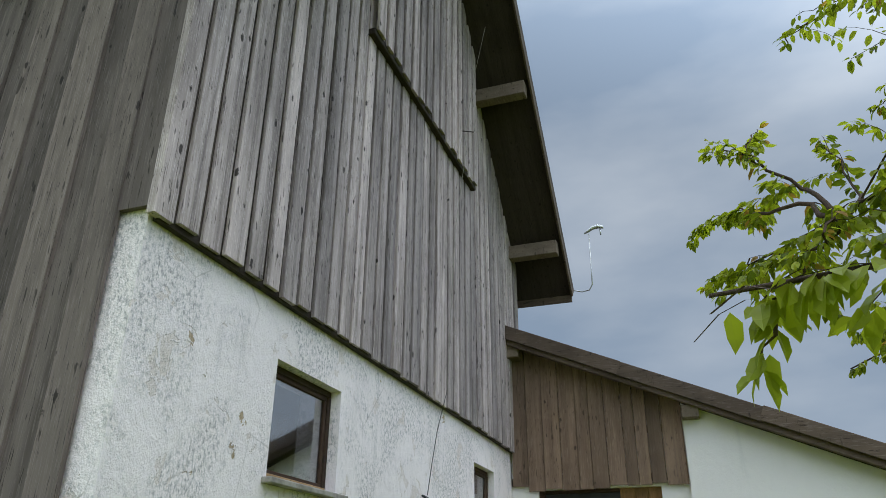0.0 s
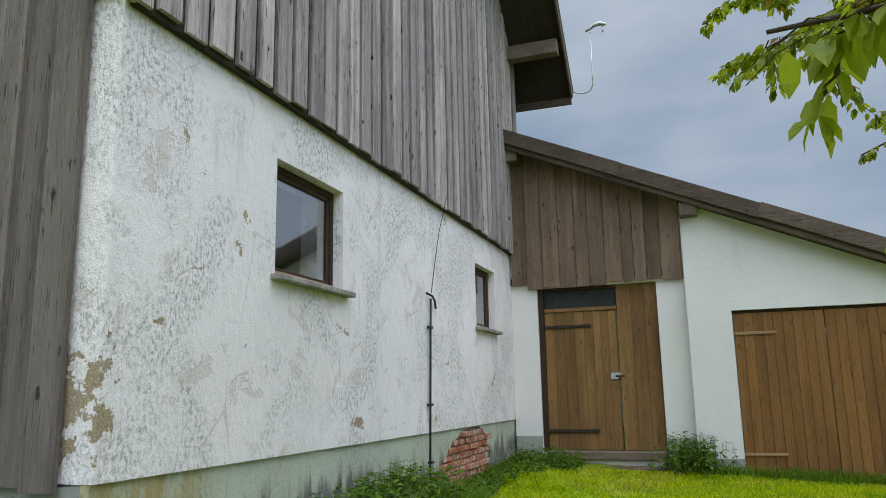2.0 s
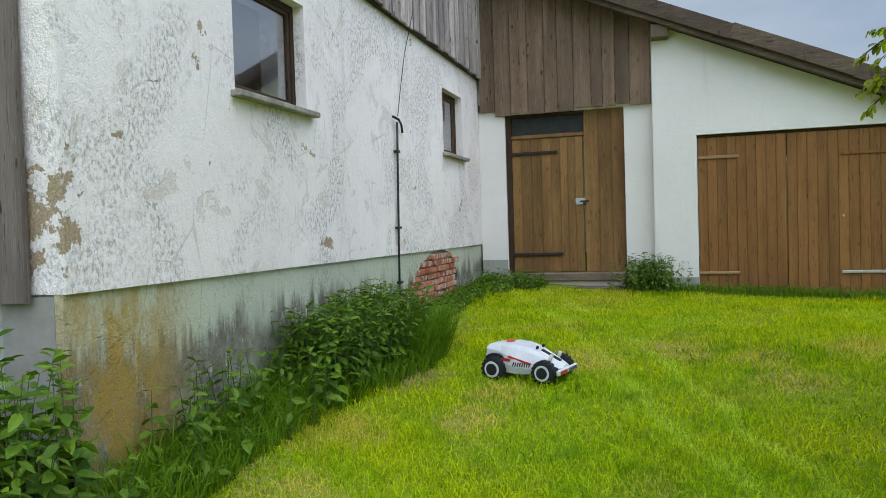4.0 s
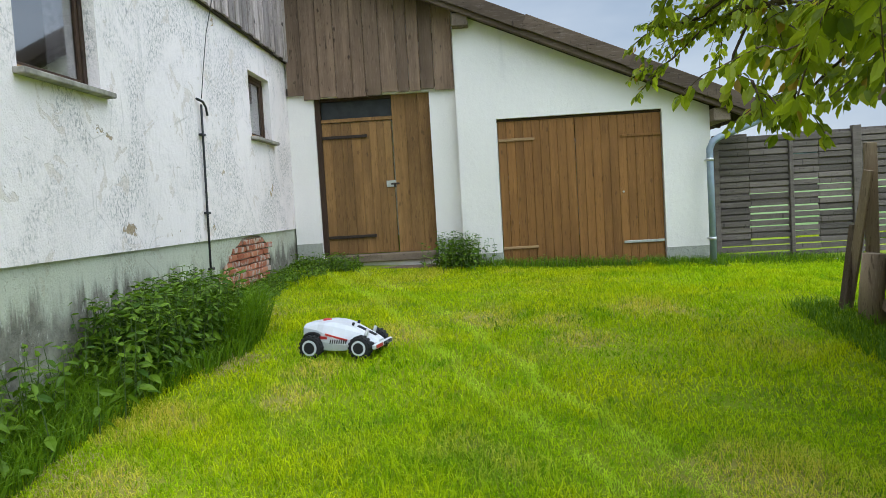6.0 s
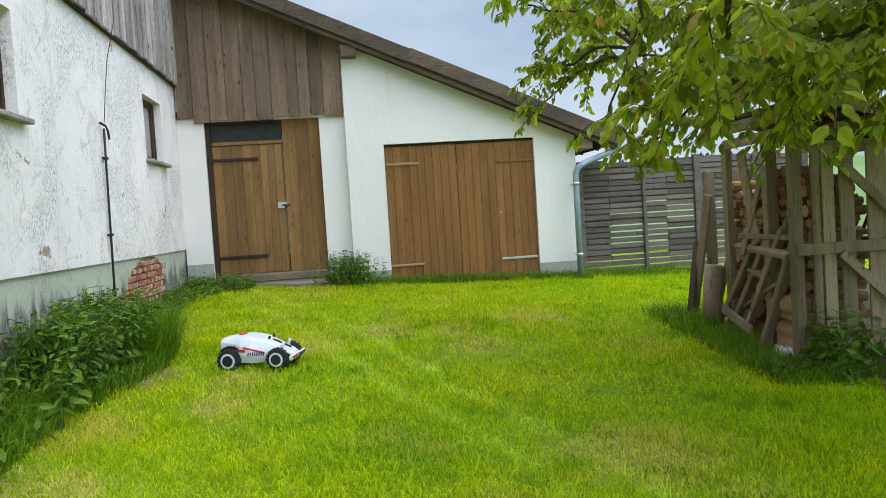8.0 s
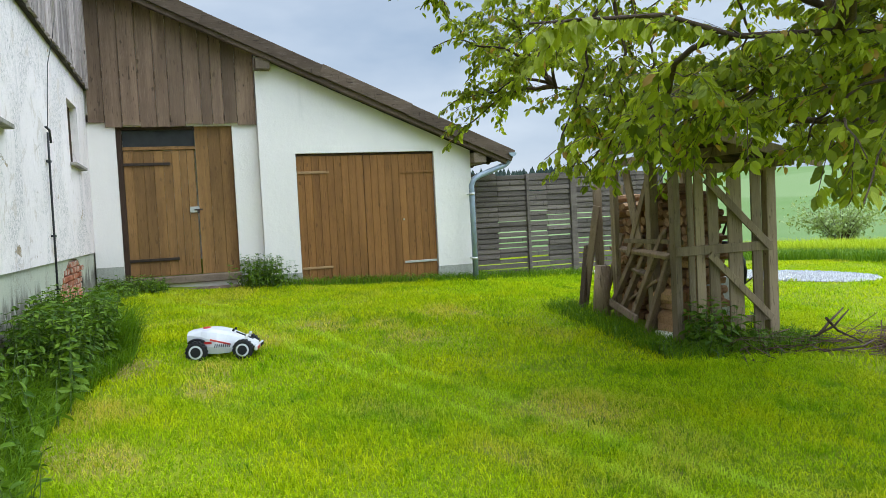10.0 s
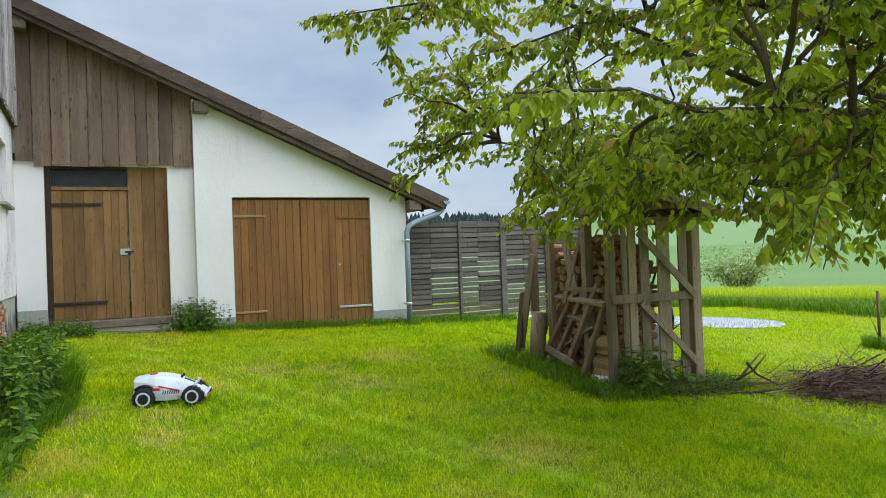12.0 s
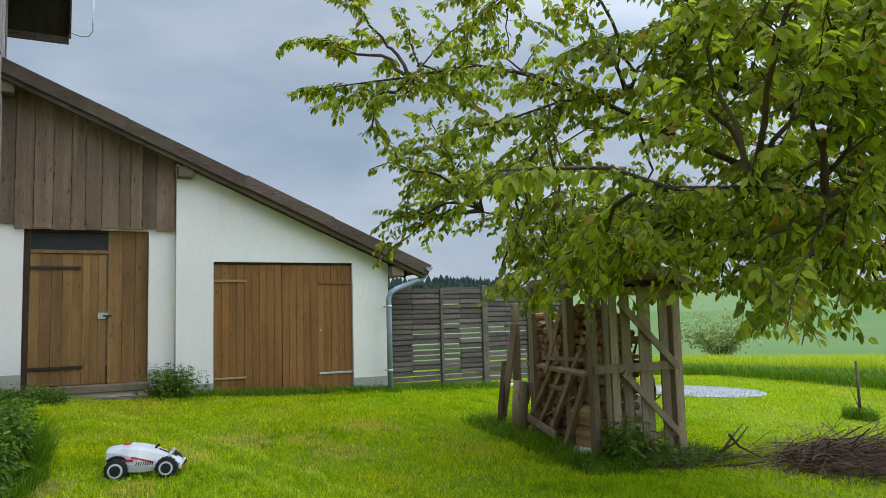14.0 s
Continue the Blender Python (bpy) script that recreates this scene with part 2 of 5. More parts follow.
M_PLINTH2 = render_coat("grey_plinth_render", (0.40, 0.40, 0.345), (0.18, 0.175, 0.15), (0.3, 0.27, 0.22), amount=0.6, chips=False)
M_STONE = plain("grey_step_stone", (0.33, 0.30, 0.26), 0.9, 0.2, 0, 0.35, 9)
M_STEP = plain("dark_weathered_step", (0.155, 0.112, 0.078), 0.9, 0.2, 0, 0.35, 9)
M_IRON = plain("dark_rusty_iron", (0.045, 0.030, 0.024), 0.7, 0.4, 0.3, 0.4, 30)
M_ZINC = plain("grey_zinc", (0.27, 0.33, 0.40), 0.55, 0.5, 0.2, 0.15, 6)
M_STEEL = plain("galvanised_steel", (0.55, 0.55, 0.53), 0.4, 0.5, 0.6, 0.15, 25)
M_PALE_LATH = wood("pale_fresh_lath", (0.42, 0.27, 0.14), (0.27, 0.16, 0.08), (0.5, 0.34, 0.19), stretch=(0.05, 1, 1), tone=0.1)
M_CABLE = plain("black_cable", (0.02, 0.02, 0.022), 0.55)
M_TILE = plain("dark_roof_covering", (0.075, 0.060, 0.052), 0.85, 0.2, 0, 0.35, 6)
M_INSIDE = plain("dim_interior_plaster", (0.30, 0.28, 0.25), 0.9, 0.1)


def glass_material(name, tint):
    m = Mat(name, 0.03, 0.5)
    m.b.inputs["Base Color"].default_value = (*tint, 1)
    m.b.inputs["Transmission Weight"].default_value = 1.0
    m.b.inputs["IOR"].default_value = 2.9
    return m.m


M_GLASS = glass_material("window_glass", (0.75, 0.80, 0.82))


# ---- geometry helpers ----
def part(name, bm, material, parent=None, label=""):
    me = bpy.data.meshes.new(name)
    bmesh.ops.recalc_face_normals(bm, faces=bm.faces[:])
    bm.to_mesh(me)
    bm.free()
    me.materials.append(material)
    ob = new(name, me)
    if parent is not None:
        ob.parent = parent
    if label:
        ob["label"] = label
    return ob


def thing(name, m=None, label="", category="", group="", kind=""):
    ob = new(name)
    ob.empty_display_size = 0.1
    if m is not None:
        ob.matrix_basis = m
    return tagged(ob, label, category, group, kind)


def box(bm, x0, x1, y0, y1, z0, z1, bevel=0.0, m=None):
    r = bmesh.ops.create_cube(bm, size=1.0, matrix=Matrix.LocRotScale(((x0 + x1) / 2, (y0 + y1) / 2, (z0 + z1) / 2), None, (abs(x1 - x0), abs(y1 - y0), abs(z1 - z0))))
    vs = r["verts"]
    if bevel > 0:
        es = list({e for v in vs for e in v.link_edges})
        b = bmesh.ops.bevel(bm, geom=es, offset=bevel, segments=1, affect="EDGES", profile=0.5)
        vs = list({v for f in b["faces"] for v in f.verts} | {v for v in vs if v.is_valid})
    if m is not None:
        bmesh.ops.transform(bm, matrix=m, verts=vs)
    return bm


def boxed(x0, x1, y0, y1, z0, z1, bevel=0.0, m=None):
    return box(bmesh.new(), x0, x1, y0, y1, z0, z1, bevel, m)


def beam(a, b, w, h, bevel=0.006, up=(0, 0, 1)):
    """A squared timber from a to b; w across, h along up."""
    a, b = Vector(a), Vector(b)
    d = (b - a).normalized()
    side = d.cross(Vector(up)).normalized()
    top = side.cross(d).normalized()
    m = Matrix((side, d, top)).transposed().to_4x4()
    m.translation = (a + b) / 2
    return boxed(-w / 2, w / 2, -(b - a).length / 2, (b - a).length / 2, -h / 2, h / 2, bevel, m)


def tube(points, radius, sides=8, taper=None):
    """A round bar along points; radius, or one radius per point by taper."""
    bm = bmesh.new()
    pts = [Vector(p) for p in points]
    rings = []
    up = Vector((0.13, 0.21, 0.97))
    for i, p in enumerate(pts):
        d = (pts[min(i + 1, len(pts) - 1)] - pts[max(i - 1, 0)]).normalized()
        s = d.cross(up)
        if s.length < 0.05:
            s = d.cross(Vector((1, 0, 0)))
        s.normalize()
        t = s.cross(d)
        r = taper[i] if taper else radius
        rings.append([bm.verts.new(p + (s * math.cos(a) + t * math.sin(a)) * r) for a in (2 * math.pi * k / sides for k in range(sides))])
    for a, b in zip(rings, rings[1:]):
        for k in range(sides):
            bm.faces.new((a[k], a[(k + 1) % sides], b[(k + 1) % sides], b[k])).smooth = True
    bm.faces.new(rings[0])
    bm.faces.new(rings[-1])
    return bm


def slab(outline, holes, depth, place):
    """A plate cut from an outline (u, v) with holes, depth thick; place(u, v, d) sets it into the world."""
    bm = bmesh.new()
    for loop in [outline, *holes]:
        vs = [bm.verts.new((u, v, 0)) for u, v in loop]
        for a, b in zip(vs, vs[1:] + vs[:1]):
            bm.edges.new((a, b))
    bmesh.ops.triangle_fill(bm, use_beauty=True, edges=bm.edges[:])
    r = bmesh.ops.extrude_face_region(bm, geom=bm.faces[:])
    for g in r["geom"]:
        if isinstance(g, bmesh.types.BMVert):
            g.co.z = depth
    for v in bm.verts:
        v.co = Vector(place(v.co.x, v.co.y, v.co.z))
    return bm


def rect(u0, u1, v0, v1):
    return [(u0, v0), (u1, v0), (u1, v1), (u0, v1)]


rnd = random.Random(4)


def ease(v, a, b):
    t = min(1.0, max(0.0, (v - a) / (b - a)))
    return t * t * (3 - 2 * t)


def ground_z(x, y):
    """Height of the ground: a lawn that falls from the house towards the viewer and the field, then valley and far hill."""
    xs = min(max(x, -8.0), 14.0)
    ys = min(max(y, -9.5), 1.5 - 3.0 * ease(x, 7, 13))
    if ys > -3.0:
        ys = -3.0 + (ys + 3.0) * 0.45
    z = 0.167 - 0.05 * (xs - 2.1) + 0.09 * (ys + 6.63)
    z += 0.02 * math.sin(0.9 * x + 0.4) * math.sin(0.8 * y) * (1 if abs(x) < 30 else 0)
    r = math.hypot(x, y + 10)
    d = min(max(0.0, r - 18.5), 60.0)
    z -= 0.075 * d * d / (d + 6)
    z += 30.0 * ease(r, 110, 650) + 6 * ease(r, 600, 1500)
    z += 5.0 * math.sin(x * 0.006 + 1.0) * ease(r, 150, 500)
    return z


# ---- ground ----
def axis_steps(lo, hi, fine_lo, fine_hi, step):
    out = list(np.arange(fine_lo, fine_hi + 1e-6, step))
    d, v = step, fine_hi
    while v < hi:
        d *= 1.18
        v += d
        out.append(v)
    d, v = step, fine_lo
    while v > lo:
        d *= 1.18
        v -= d
        out.insert(0, v)
    return out


# places where the lawn has dried out: x, y and reach
DRY = [(3.95, -6.97, 0.55), (4.17, -3.36, 0.5), (3.29, -3.85, 0.35), (2.66, -3.77, 0.4), (1.91, -4.34, 0.45), (1.35, -5.84, 0.28), (0.66, -6.3, 0.36), (1.40, -5.32, 0.3), (0.75, -7.1, 0.3), (3.46, -4.47, 0.35)]


def dry_spots(m):
    """Mask of the dried places, with ragged edges."""
    rag = m.math("MULTIPLY", m.math("SUBTRACT", m.noise(3.2, 5, 0.75), 0.5), 2.6)
    total = None
    for x, y, r in DRY:
        n = m.n.new("ShaderNodeVectorMath")
        n.operation = "DISTANCE"
        m.l.new(m.pos, n.inputs[0])
        n.inputs[1].default_value = (x, y, ground_z(x, y))
        one = m.span(m.math("ADD", m.math("DIVIDE", n.outputs["Value"], r), rag), 0.35, 1.15, 1, 0)
        total = one if total is None else m.math("MAXIMUM", total, one)
    return total


def make_ground():
    xs, ys = axis_steps(-2500, 2500, -2, 20, 0.4), axis_steps(-2500, 2500, -13, 6, 0.4)
    verts = [(x, y, ground_z(x, y)) for y in ys for x in xs]
    n = len(xs)
    faces = [(j * n + i, j * n + i + 1, (j + 1) * n + i + 1, (j + 1) * n + i) for j in range(len(ys) - 1) for i in range(n - 1)]
    me = bpy.data.meshes.new("ground")
    me.from_pydata(verts, [], faces)
    m = Mat("lawn_earth_and_far_fields", 0.95, 0.1)
    patch = m.noise(0.55, 4, 0.6)
    fine = m.noise(30, 4, 0.7)
    lawn = m.mix(m.span(patch, 0.35, 0.65), (0.17, 0.235, 0.010), (0.24, 0.28, 0.018))
    lawn = m.mix(m.span(fine, 0.4, 0.7, 0, 0.35), lawn, (0.10, 0.15, 0.012))
    lawn = m.mix(m.math("MULTIPLY", dry_spots(m), 0.8), lawn, (0.30, 0.25, 0.07))
    lawn = m.mix(m.span(m.noise(0.8, 3, 0.6, None, None, 0.4), 0.60, 0.72, 0, 0.6), lawn, (0.24, 0.19, 0.075))
    far = m.mix(m.span(m.noise(0.004, 2, 0.5, (1, 1, 0.1)), 0.48, 0.50), (0.125, 0.205, 0.062), (0.17, 0.245, 0.095))
    far = m.mix(m.span(m.noise(0.03, 4, 0.6), 0.3, 0.7, 0, 0.35), far, (0.19, 0.25, 0.11))
    v = m.n.new("ShaderNodeVectorMath")
    v.operation = "LENGTH"
    m.l.new(m.pos, v.inputs[0])
    c = m.mix(m.span(v.outputs["Value"], 48, 80), lawn, far)
    me.materials.append(m.done(c, fine, 0.03, 0.5))
    for p in me.polygons:
        p.use_smooth = True
    return tagged(new("ground", me), "green lawn sloping from the house, with meadow and far hills", "ground", kind="structure")


make_ground()

# ---- barn ----
CORNER_Y, FAR_Y = -7.68, 0.45          # the gable wall runs along y at x = 0
EAVE, PITCH, RIDGE_Y = 7.0, 1.0, -3.62


def rake(y):
    """Height of the soffit over the gable at y."""
    return EAVE - PITCH * abs(y - RIDGE_Y) + PITCH * (0 - RIDGE_Y)


WINDOWS = [(-6.26, -5.30, 2.40, 3.19), (-1.79, -0.93, 2.40, 3.19)]
BRICK_HOLE = [(-3.32, 0.55), (-3.30, 0.84), (-3.16, 0.88), (-3.02, 0.96), (-2.86, 1.00), (-2.72, 1.11), (-2.52, 1.16), (-2.36, 1.225), (-2.05, 1.244), (-1.78, 1.232), (-1.60, 1.20), (-1.45, 1.12), (-1.36, 1.02), (-1.30, 0.90), (-1.33, 0.75), (-1.31, 0.55)]

gable = part("wall_east", slab([(CORNER_Y, 1.262), (-6.0, 1.258), (-3.0, 1.252), (FAR_Y, 1.248), (FAR_Y, 3.9), (CORNER_Y, 3.9)], [rect(*w) for w in WINDOWS], 0.38, lambda u, v, d: (-d, u, v)), M_WHITE)
tagged(gable, "old white rendered gable wall with flaking grey stains", "wall", kind="structure")
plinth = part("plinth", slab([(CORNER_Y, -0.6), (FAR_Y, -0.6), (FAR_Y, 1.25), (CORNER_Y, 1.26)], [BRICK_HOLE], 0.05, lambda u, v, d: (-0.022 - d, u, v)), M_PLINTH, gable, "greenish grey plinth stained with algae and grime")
backing = part("masonry", boxed(-0.38, -0.075, CORNER_Y, FAR_Y, -0.6, 1.25), M_INSIDE, gable)
flank = part("wall_south", boxed(-9.0, -0.002, CORNER_Y + 0.004, CORNER_Y + 0.38, 1.262, 6.6), M_WHITE)
tagged(flank, "white rendered barn side wall under vertical boards", "wall", kind="structure")
part("plinth", boxed(-9.0, -0.024, CORNER_Y + 0.02, CORNER_Y + 0.38, -0.6, 1.26), M_PLINTH2, flank)
part("upper_wall", slab([(CORNER_Y, 3.9), (FAR_Y, 3.9), (FAR_Y, rake(FAR_Y) - 0.05), (RIDGE_Y, rake(RIDGE_Y) - 0.05), (CORNER_Y, rake(CORNER_Y) - 0.05)], [], 0.3, lambda u, v, d: (-d - 0.01, u, v)), M_BARN_SHADE, gable)
north = part("wall_north", boxed(-9.0, -0.01, FAR_Y - 0.3, FAR_Y - 0.004, -0.6, 6.6), M_WHITE)
tagged(north, "plain rear wall of the barn", "wall", kind="structure")
west = part("wall_west", boxed(-9.3, -9.0, CORNER_Y, FAR_Y, -0.6, 6.6), M_WHITE)
tagged(west, "plain far wall of the barn", "wall", kind="structure")
floor = part("floor", boxed(-9.0, -0.39, CORNER_Y + 0.4, FAR_Y - 0.31, 1.1, 1.2), M_INSIDE)
tagged(floor, "dim concrete floor inside the barn", "floor", kind="structure")
ceiling = part("ceiling", boxed(-9.0, -0.39, CORNER_Y + 0.4, FAR_Y - 0.31, 3.5, 3.65), M_INSIDE)
tagged(ceiling, "dim ceiling inside the barn", "ceiling", kind="structure")


def window(name, y0, y1, z0, z1, label):
    w = thing(name, pose(0, 0, 0), label, "window", kind="structure")
    f = bmesh.new()
    d0, d1, t = -0.15, -0.085, 0.05
    box(f, d0, d1, y0, y1, z1 - t, z1, 0.006)
    box(f, d0, d1, y0, y1, z0, z0 + t, 0.006)
    box(f, d0, d1, y0, y0 + t, z0 + t, z1 - t, 0.006)
    box(f, d0, d1, y1 - t, y1, z0 + t, z1 - t, 0.006)
    part("window_frame", f, M_FRAME, w, "dark brown wooden window frame")
    s = bmesh.new()
    t2 = 0.032
    a0, a1, b0, b1 = y0 + t, y1 - t, z0 + t, z1 - t
    box(s, d0 + 0.02, d1 - 0.012, a0, a1, b1 - t2, b1, 0.004)
    box(s, d0 + 0.02, d1 - 0.012, a0, a1, b0, b0 + t2, 0.004)
    box(s, d0 + 0.02, d1 - 0.012, a0, a0 + t2, b0 + t2, b1 - t2, 0.004)
    box(s, d0 + 0.02, d1 - 0.012, a1 - t2, a1, b0 + t2, b1 - t2, 0.004)
    part("sash", s, M_FRAME, w)
    g = part("pane", boxed(-0.122, -0.114, a0 + t2, a1 - t2, b0 + t2, b1 - t2), M_GLASS, w, "reflecting window glass")
    g.visible_shadow = False
    part("window_sill", boxed(-0.083, 0.075, y0 - 0.05, y1 + 0.08, z0 - 0.035, z0 + 0.004, 0.006), M_STONE, w, "weathered grey stone sill")
    part("drip_rail", boxed(-0.083, -0.06, y0 + t, y1 - t, z0 + 0.012, z0 + 0.05, 0.004), M_PALE_LATH, w)
    return w


window("window_1", *WINDOWS[0], "small brown framed window set deep in white wall")
window("window_2", *WINDOWS[1], "small brown framed window close to the wall corner")


def board(y0, y1, z0, z1a, z1b, x0, x1, along="y"):
    """An upright board with chamfered front edges and a slanted top; it lies along y, or along x when so told."""
    bm = bmesh.new()
    c = min(0.008, (y1 - y0) * 0.2)
    prof = [(x0, y0), (x1 - c * 0.7, y0), (x1, y0 + c), (x1, y1 - c), (x1 - c * 0.7, y1), (x0, y1)]
    lo, hi = [], []
    for d, u in prof:
        k = (u - y0) / (y1 - y0)
        z1 = z1a + (z1b - z1a) * k
        lo.append(bm.verts.new((d, u, z0) if along == "y" else (u, d, z0)))
        hi.append(bm.verts.new((d, u, z1) if along == "y" else (u, d, z1)))
    bm.faces.new(lo)
    bm.faces.new(hi)
    for i in range(6):
        j = (i + 1) % 6
        bm.faces.new((lo[i], lo[j], hi[j], hi[i]))
    return bm


# cover boards over the gable; the lower layer shows in the gaps, coloured dark for shade
HATCH = (-5.33, -2.05, 6.82)
y = CORNER_Y - 0.045
k = 0
while y < FAR_Y - 0.03:
    w = rnd.uniform(0.150, 0.200)
    y1 = min(y + w, FAR_Y)
    part("board", board(y, y1, 3.60 + rnd.uniform(-0.022, 0.012) - 0.004 * (y + 7.6) * 0.5, rake(y) - 0.01, rake(y1) - 0.01, 0.02 if k == 0 else 0.050, 0.078 + rnd.uniform(-0.006, 0.008)), M_BARN, gable)
    gap = rnd.uniform(0.038, 0.058)
    if y1 + gap < FAR_Y:
        part("board", board(y1 - 0.035, y1 + gap + 0.035, 3.635 + rnd.uniform(-0.01, 0.012), rake(y1) - 0.02, rake(y1 + gap) - 0.02, 0.026, 0.044), M_BARN_SHADE, gable)
    y = y1 + gap
    k += 1

# added dark strip that gives the shade below the board ends
part("drip_lath", boxed(0.004, 0.046, CORNER_Y + 0.03, FAR_Y - 0.05, 3.572, 3.628), M_SOFFIT, gable, "dark lath added for the shade under the boards")

# hatch panel that stands proud of the boards high on the gable
hatch = thing("loading_hatch", pose(0, 0, 0), "boarded hatch panel of grey weathered planks, jagged lower edge", "hatch")
y = HATCH[0]
while y < HATCH[1] - 0.02:
    y1 = min(y + rnd.uniform(0.135, 0.18), HATCH[1])
    part("plank", board(y, y1, HATCH[2] + rnd.uniform(-0.075, 0.005), rake(y) - 0.05, rake(y1) - 0.05, 0.146, 0.175), M_BARN, hatch)
    if y1 + 0.07 < HATCH[1]:
        part("plank", board(y1, y1 + 0.068, HATCH[2] + 0.03, rake(y1) - 0.05, rake(y1 + 0.06) - 0.05, 0.098, 0.13), M_BARN, hatch)
    y = y1 + 0.07
# near-black strip behind the plank ends, standing in for their shadow
part("ledge", boxed(0.06, 0.142, HATCH[0] - 0.02, HATCH[1] + 0.02, HATCH[2] - 0.06, HATCH[2] + 0.02, 0.008), M_SOFFIT, hatch, "dark strip in place of shadow under the planks")

# boards on the side wall: long ones from the plinth up, short ones over the white corner
x = -0.175
for i in range(36):
    w = rnd.uniform(0.16, 0.27)
    d = 0.0 if i % 2 else 0.022
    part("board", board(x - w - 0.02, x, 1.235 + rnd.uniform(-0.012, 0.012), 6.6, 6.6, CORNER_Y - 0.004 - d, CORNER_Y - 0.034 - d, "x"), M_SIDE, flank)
    x -= w
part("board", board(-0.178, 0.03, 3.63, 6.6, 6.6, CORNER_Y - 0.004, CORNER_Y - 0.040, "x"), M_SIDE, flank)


def make_barn_roof():
    r = thing("roof", pose(0, 0, 0), "steep barn roof with dark boarded overhang", "roof", kind="structure")
    over, end, t = 0.90, 0.80, 0.10
    ridge = rake(RIDGE_Y)
    for s in (1, -1):
        ye = end if s > 0 else 2 * RIDGE_Y - end
        ze = rake(ye)
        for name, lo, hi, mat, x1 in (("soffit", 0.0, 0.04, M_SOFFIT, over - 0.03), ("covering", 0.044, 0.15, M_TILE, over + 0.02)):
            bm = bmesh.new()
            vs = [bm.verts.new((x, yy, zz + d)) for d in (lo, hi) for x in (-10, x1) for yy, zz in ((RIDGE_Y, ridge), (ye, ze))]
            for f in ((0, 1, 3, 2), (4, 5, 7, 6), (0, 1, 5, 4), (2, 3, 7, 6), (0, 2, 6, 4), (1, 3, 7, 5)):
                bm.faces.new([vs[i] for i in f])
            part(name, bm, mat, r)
        part("verge_board", beam((over + 0.005, RIDGE_Y, ridge + 0.02), (over + 0.005, ye, ze + 0.02), 0.03, 0.24, 0.004), M_VERGE, r, "dark verge board")
        part("eave_board", boxed(-9.5, over - 0.012, min(ye, ye + 0.03 * s), max(ye, ye + 0.03 * s), ze - 0.12, ze + 0.13, 0.004), M_VERGE, r)
    for yb, h in ((0.05, 0.22), (-1.74, 0.22), (RIDGE_Y, 0.26), (-5.4, 0.22), (-7.2, 0.22)):
        top = rake(yb) - 0.125
        part("purlin", boxed(-0.5, over - 0.06, yb - 0.09, yb + 0.09, top - h, top, 0.008), M_RAFTER, r, "squared purlin end")
    return r


make_barn_roof()

# ---- lean-to ----
LEAN = (5.37, 0.434)                   # roof edge height at x = 0 and fall per metre
WALL_R, BACK = 5.82, 9.0


def lean_z(x):
    return LEAN[0] - LEAN[1] * x


DOOR = (0.376, 2.012, 0.80, 3.06)
GATE = (2.93, 5.18, 0.30, 2.60)
lean = part("wall_door", slab([(0.003, -0.5), (2.383, -0.5), (2.383, lean_z(2.37) - 0.25), (0.003, lean_z(0) - 0.25)], [rect(*DOOR)], 0.35, lambda u, v, d: (u, d - 0.03, v)), M_CLEAN)
tagged(lean, "clean white rendered lean-to wall round the plank door", "wall", kind="structure")
part("plinth", boxed(0.004, DOOR[0] - 0.002, -0.036, 0.02, -0.4, 1.02), M_PLINTH2, lean)
part("plinth", boxed(DOOR[1] + 0.002, 2.381, -0.036, 0.02, -0.4, 0.99), M_PLINTH2, lean)
part("sill_wall", boxed(DOOR[0] - 0.01, DOOR[1] + 0.01, 0.004, 0.3, -0.4, 0.67), M_STEP, lean)
gatewall = part("wall_gate", slab([(2.386, -0.5), (GATE[0], -0.5), (GATE[0], GATE[3]), (GATE[1], GATE[3]), (GATE[1], -0.5), (WALL_R, -0.5), (WALL_R, lean_z(WALL_R) - 0.25), (2.386, lean_z(2.37) - 0.25)], [], 0.35, lambda u, v, d: (u, -0.155 + d, v)), M_CLEAN)
tagged(gatewall, "clean white rendered lean-to wall round the wide gate", "wall", kind="structure")
part("plinth", boxed(2.388, GATE[0] - 0.003, -0.161, 0.1, -0.4, 0.755), M_PLINTH2, gatewall)
part("plinth", boxed(GATE[1] + 0.003, WALL_R - 0.002, -0.161, 0.1, -0.4, 0.70), M_PLINTH2, gatewall)
side = part("wall_side", slab([(0.198, -0.5), (BACK, -0.5), (BACK, lean_z(WALL_R) - 0.25), (0.198, lean_z(WALL_R) - 0.25)], [], 0.3, lambda u, v, d: (WALL_R - d, u, v)), M_CLEAN)
tagged(side, "plain white side wall of the lean-to", "wall", kind="structure")
rear = part("wall_rear", slab([(-3.0, -0.5), (WALL_R, -0.5), (WALL_R, lean_z(WALL_R) - 0.25), (-3.0, lean_z(-3) - 0.25)], [], 0.3, lambda u, v, d: (u, BACK + d, v)), M_CLEAN)
tagged(rear, "plain rear wall of the lean-to", "wall", kind="structure")


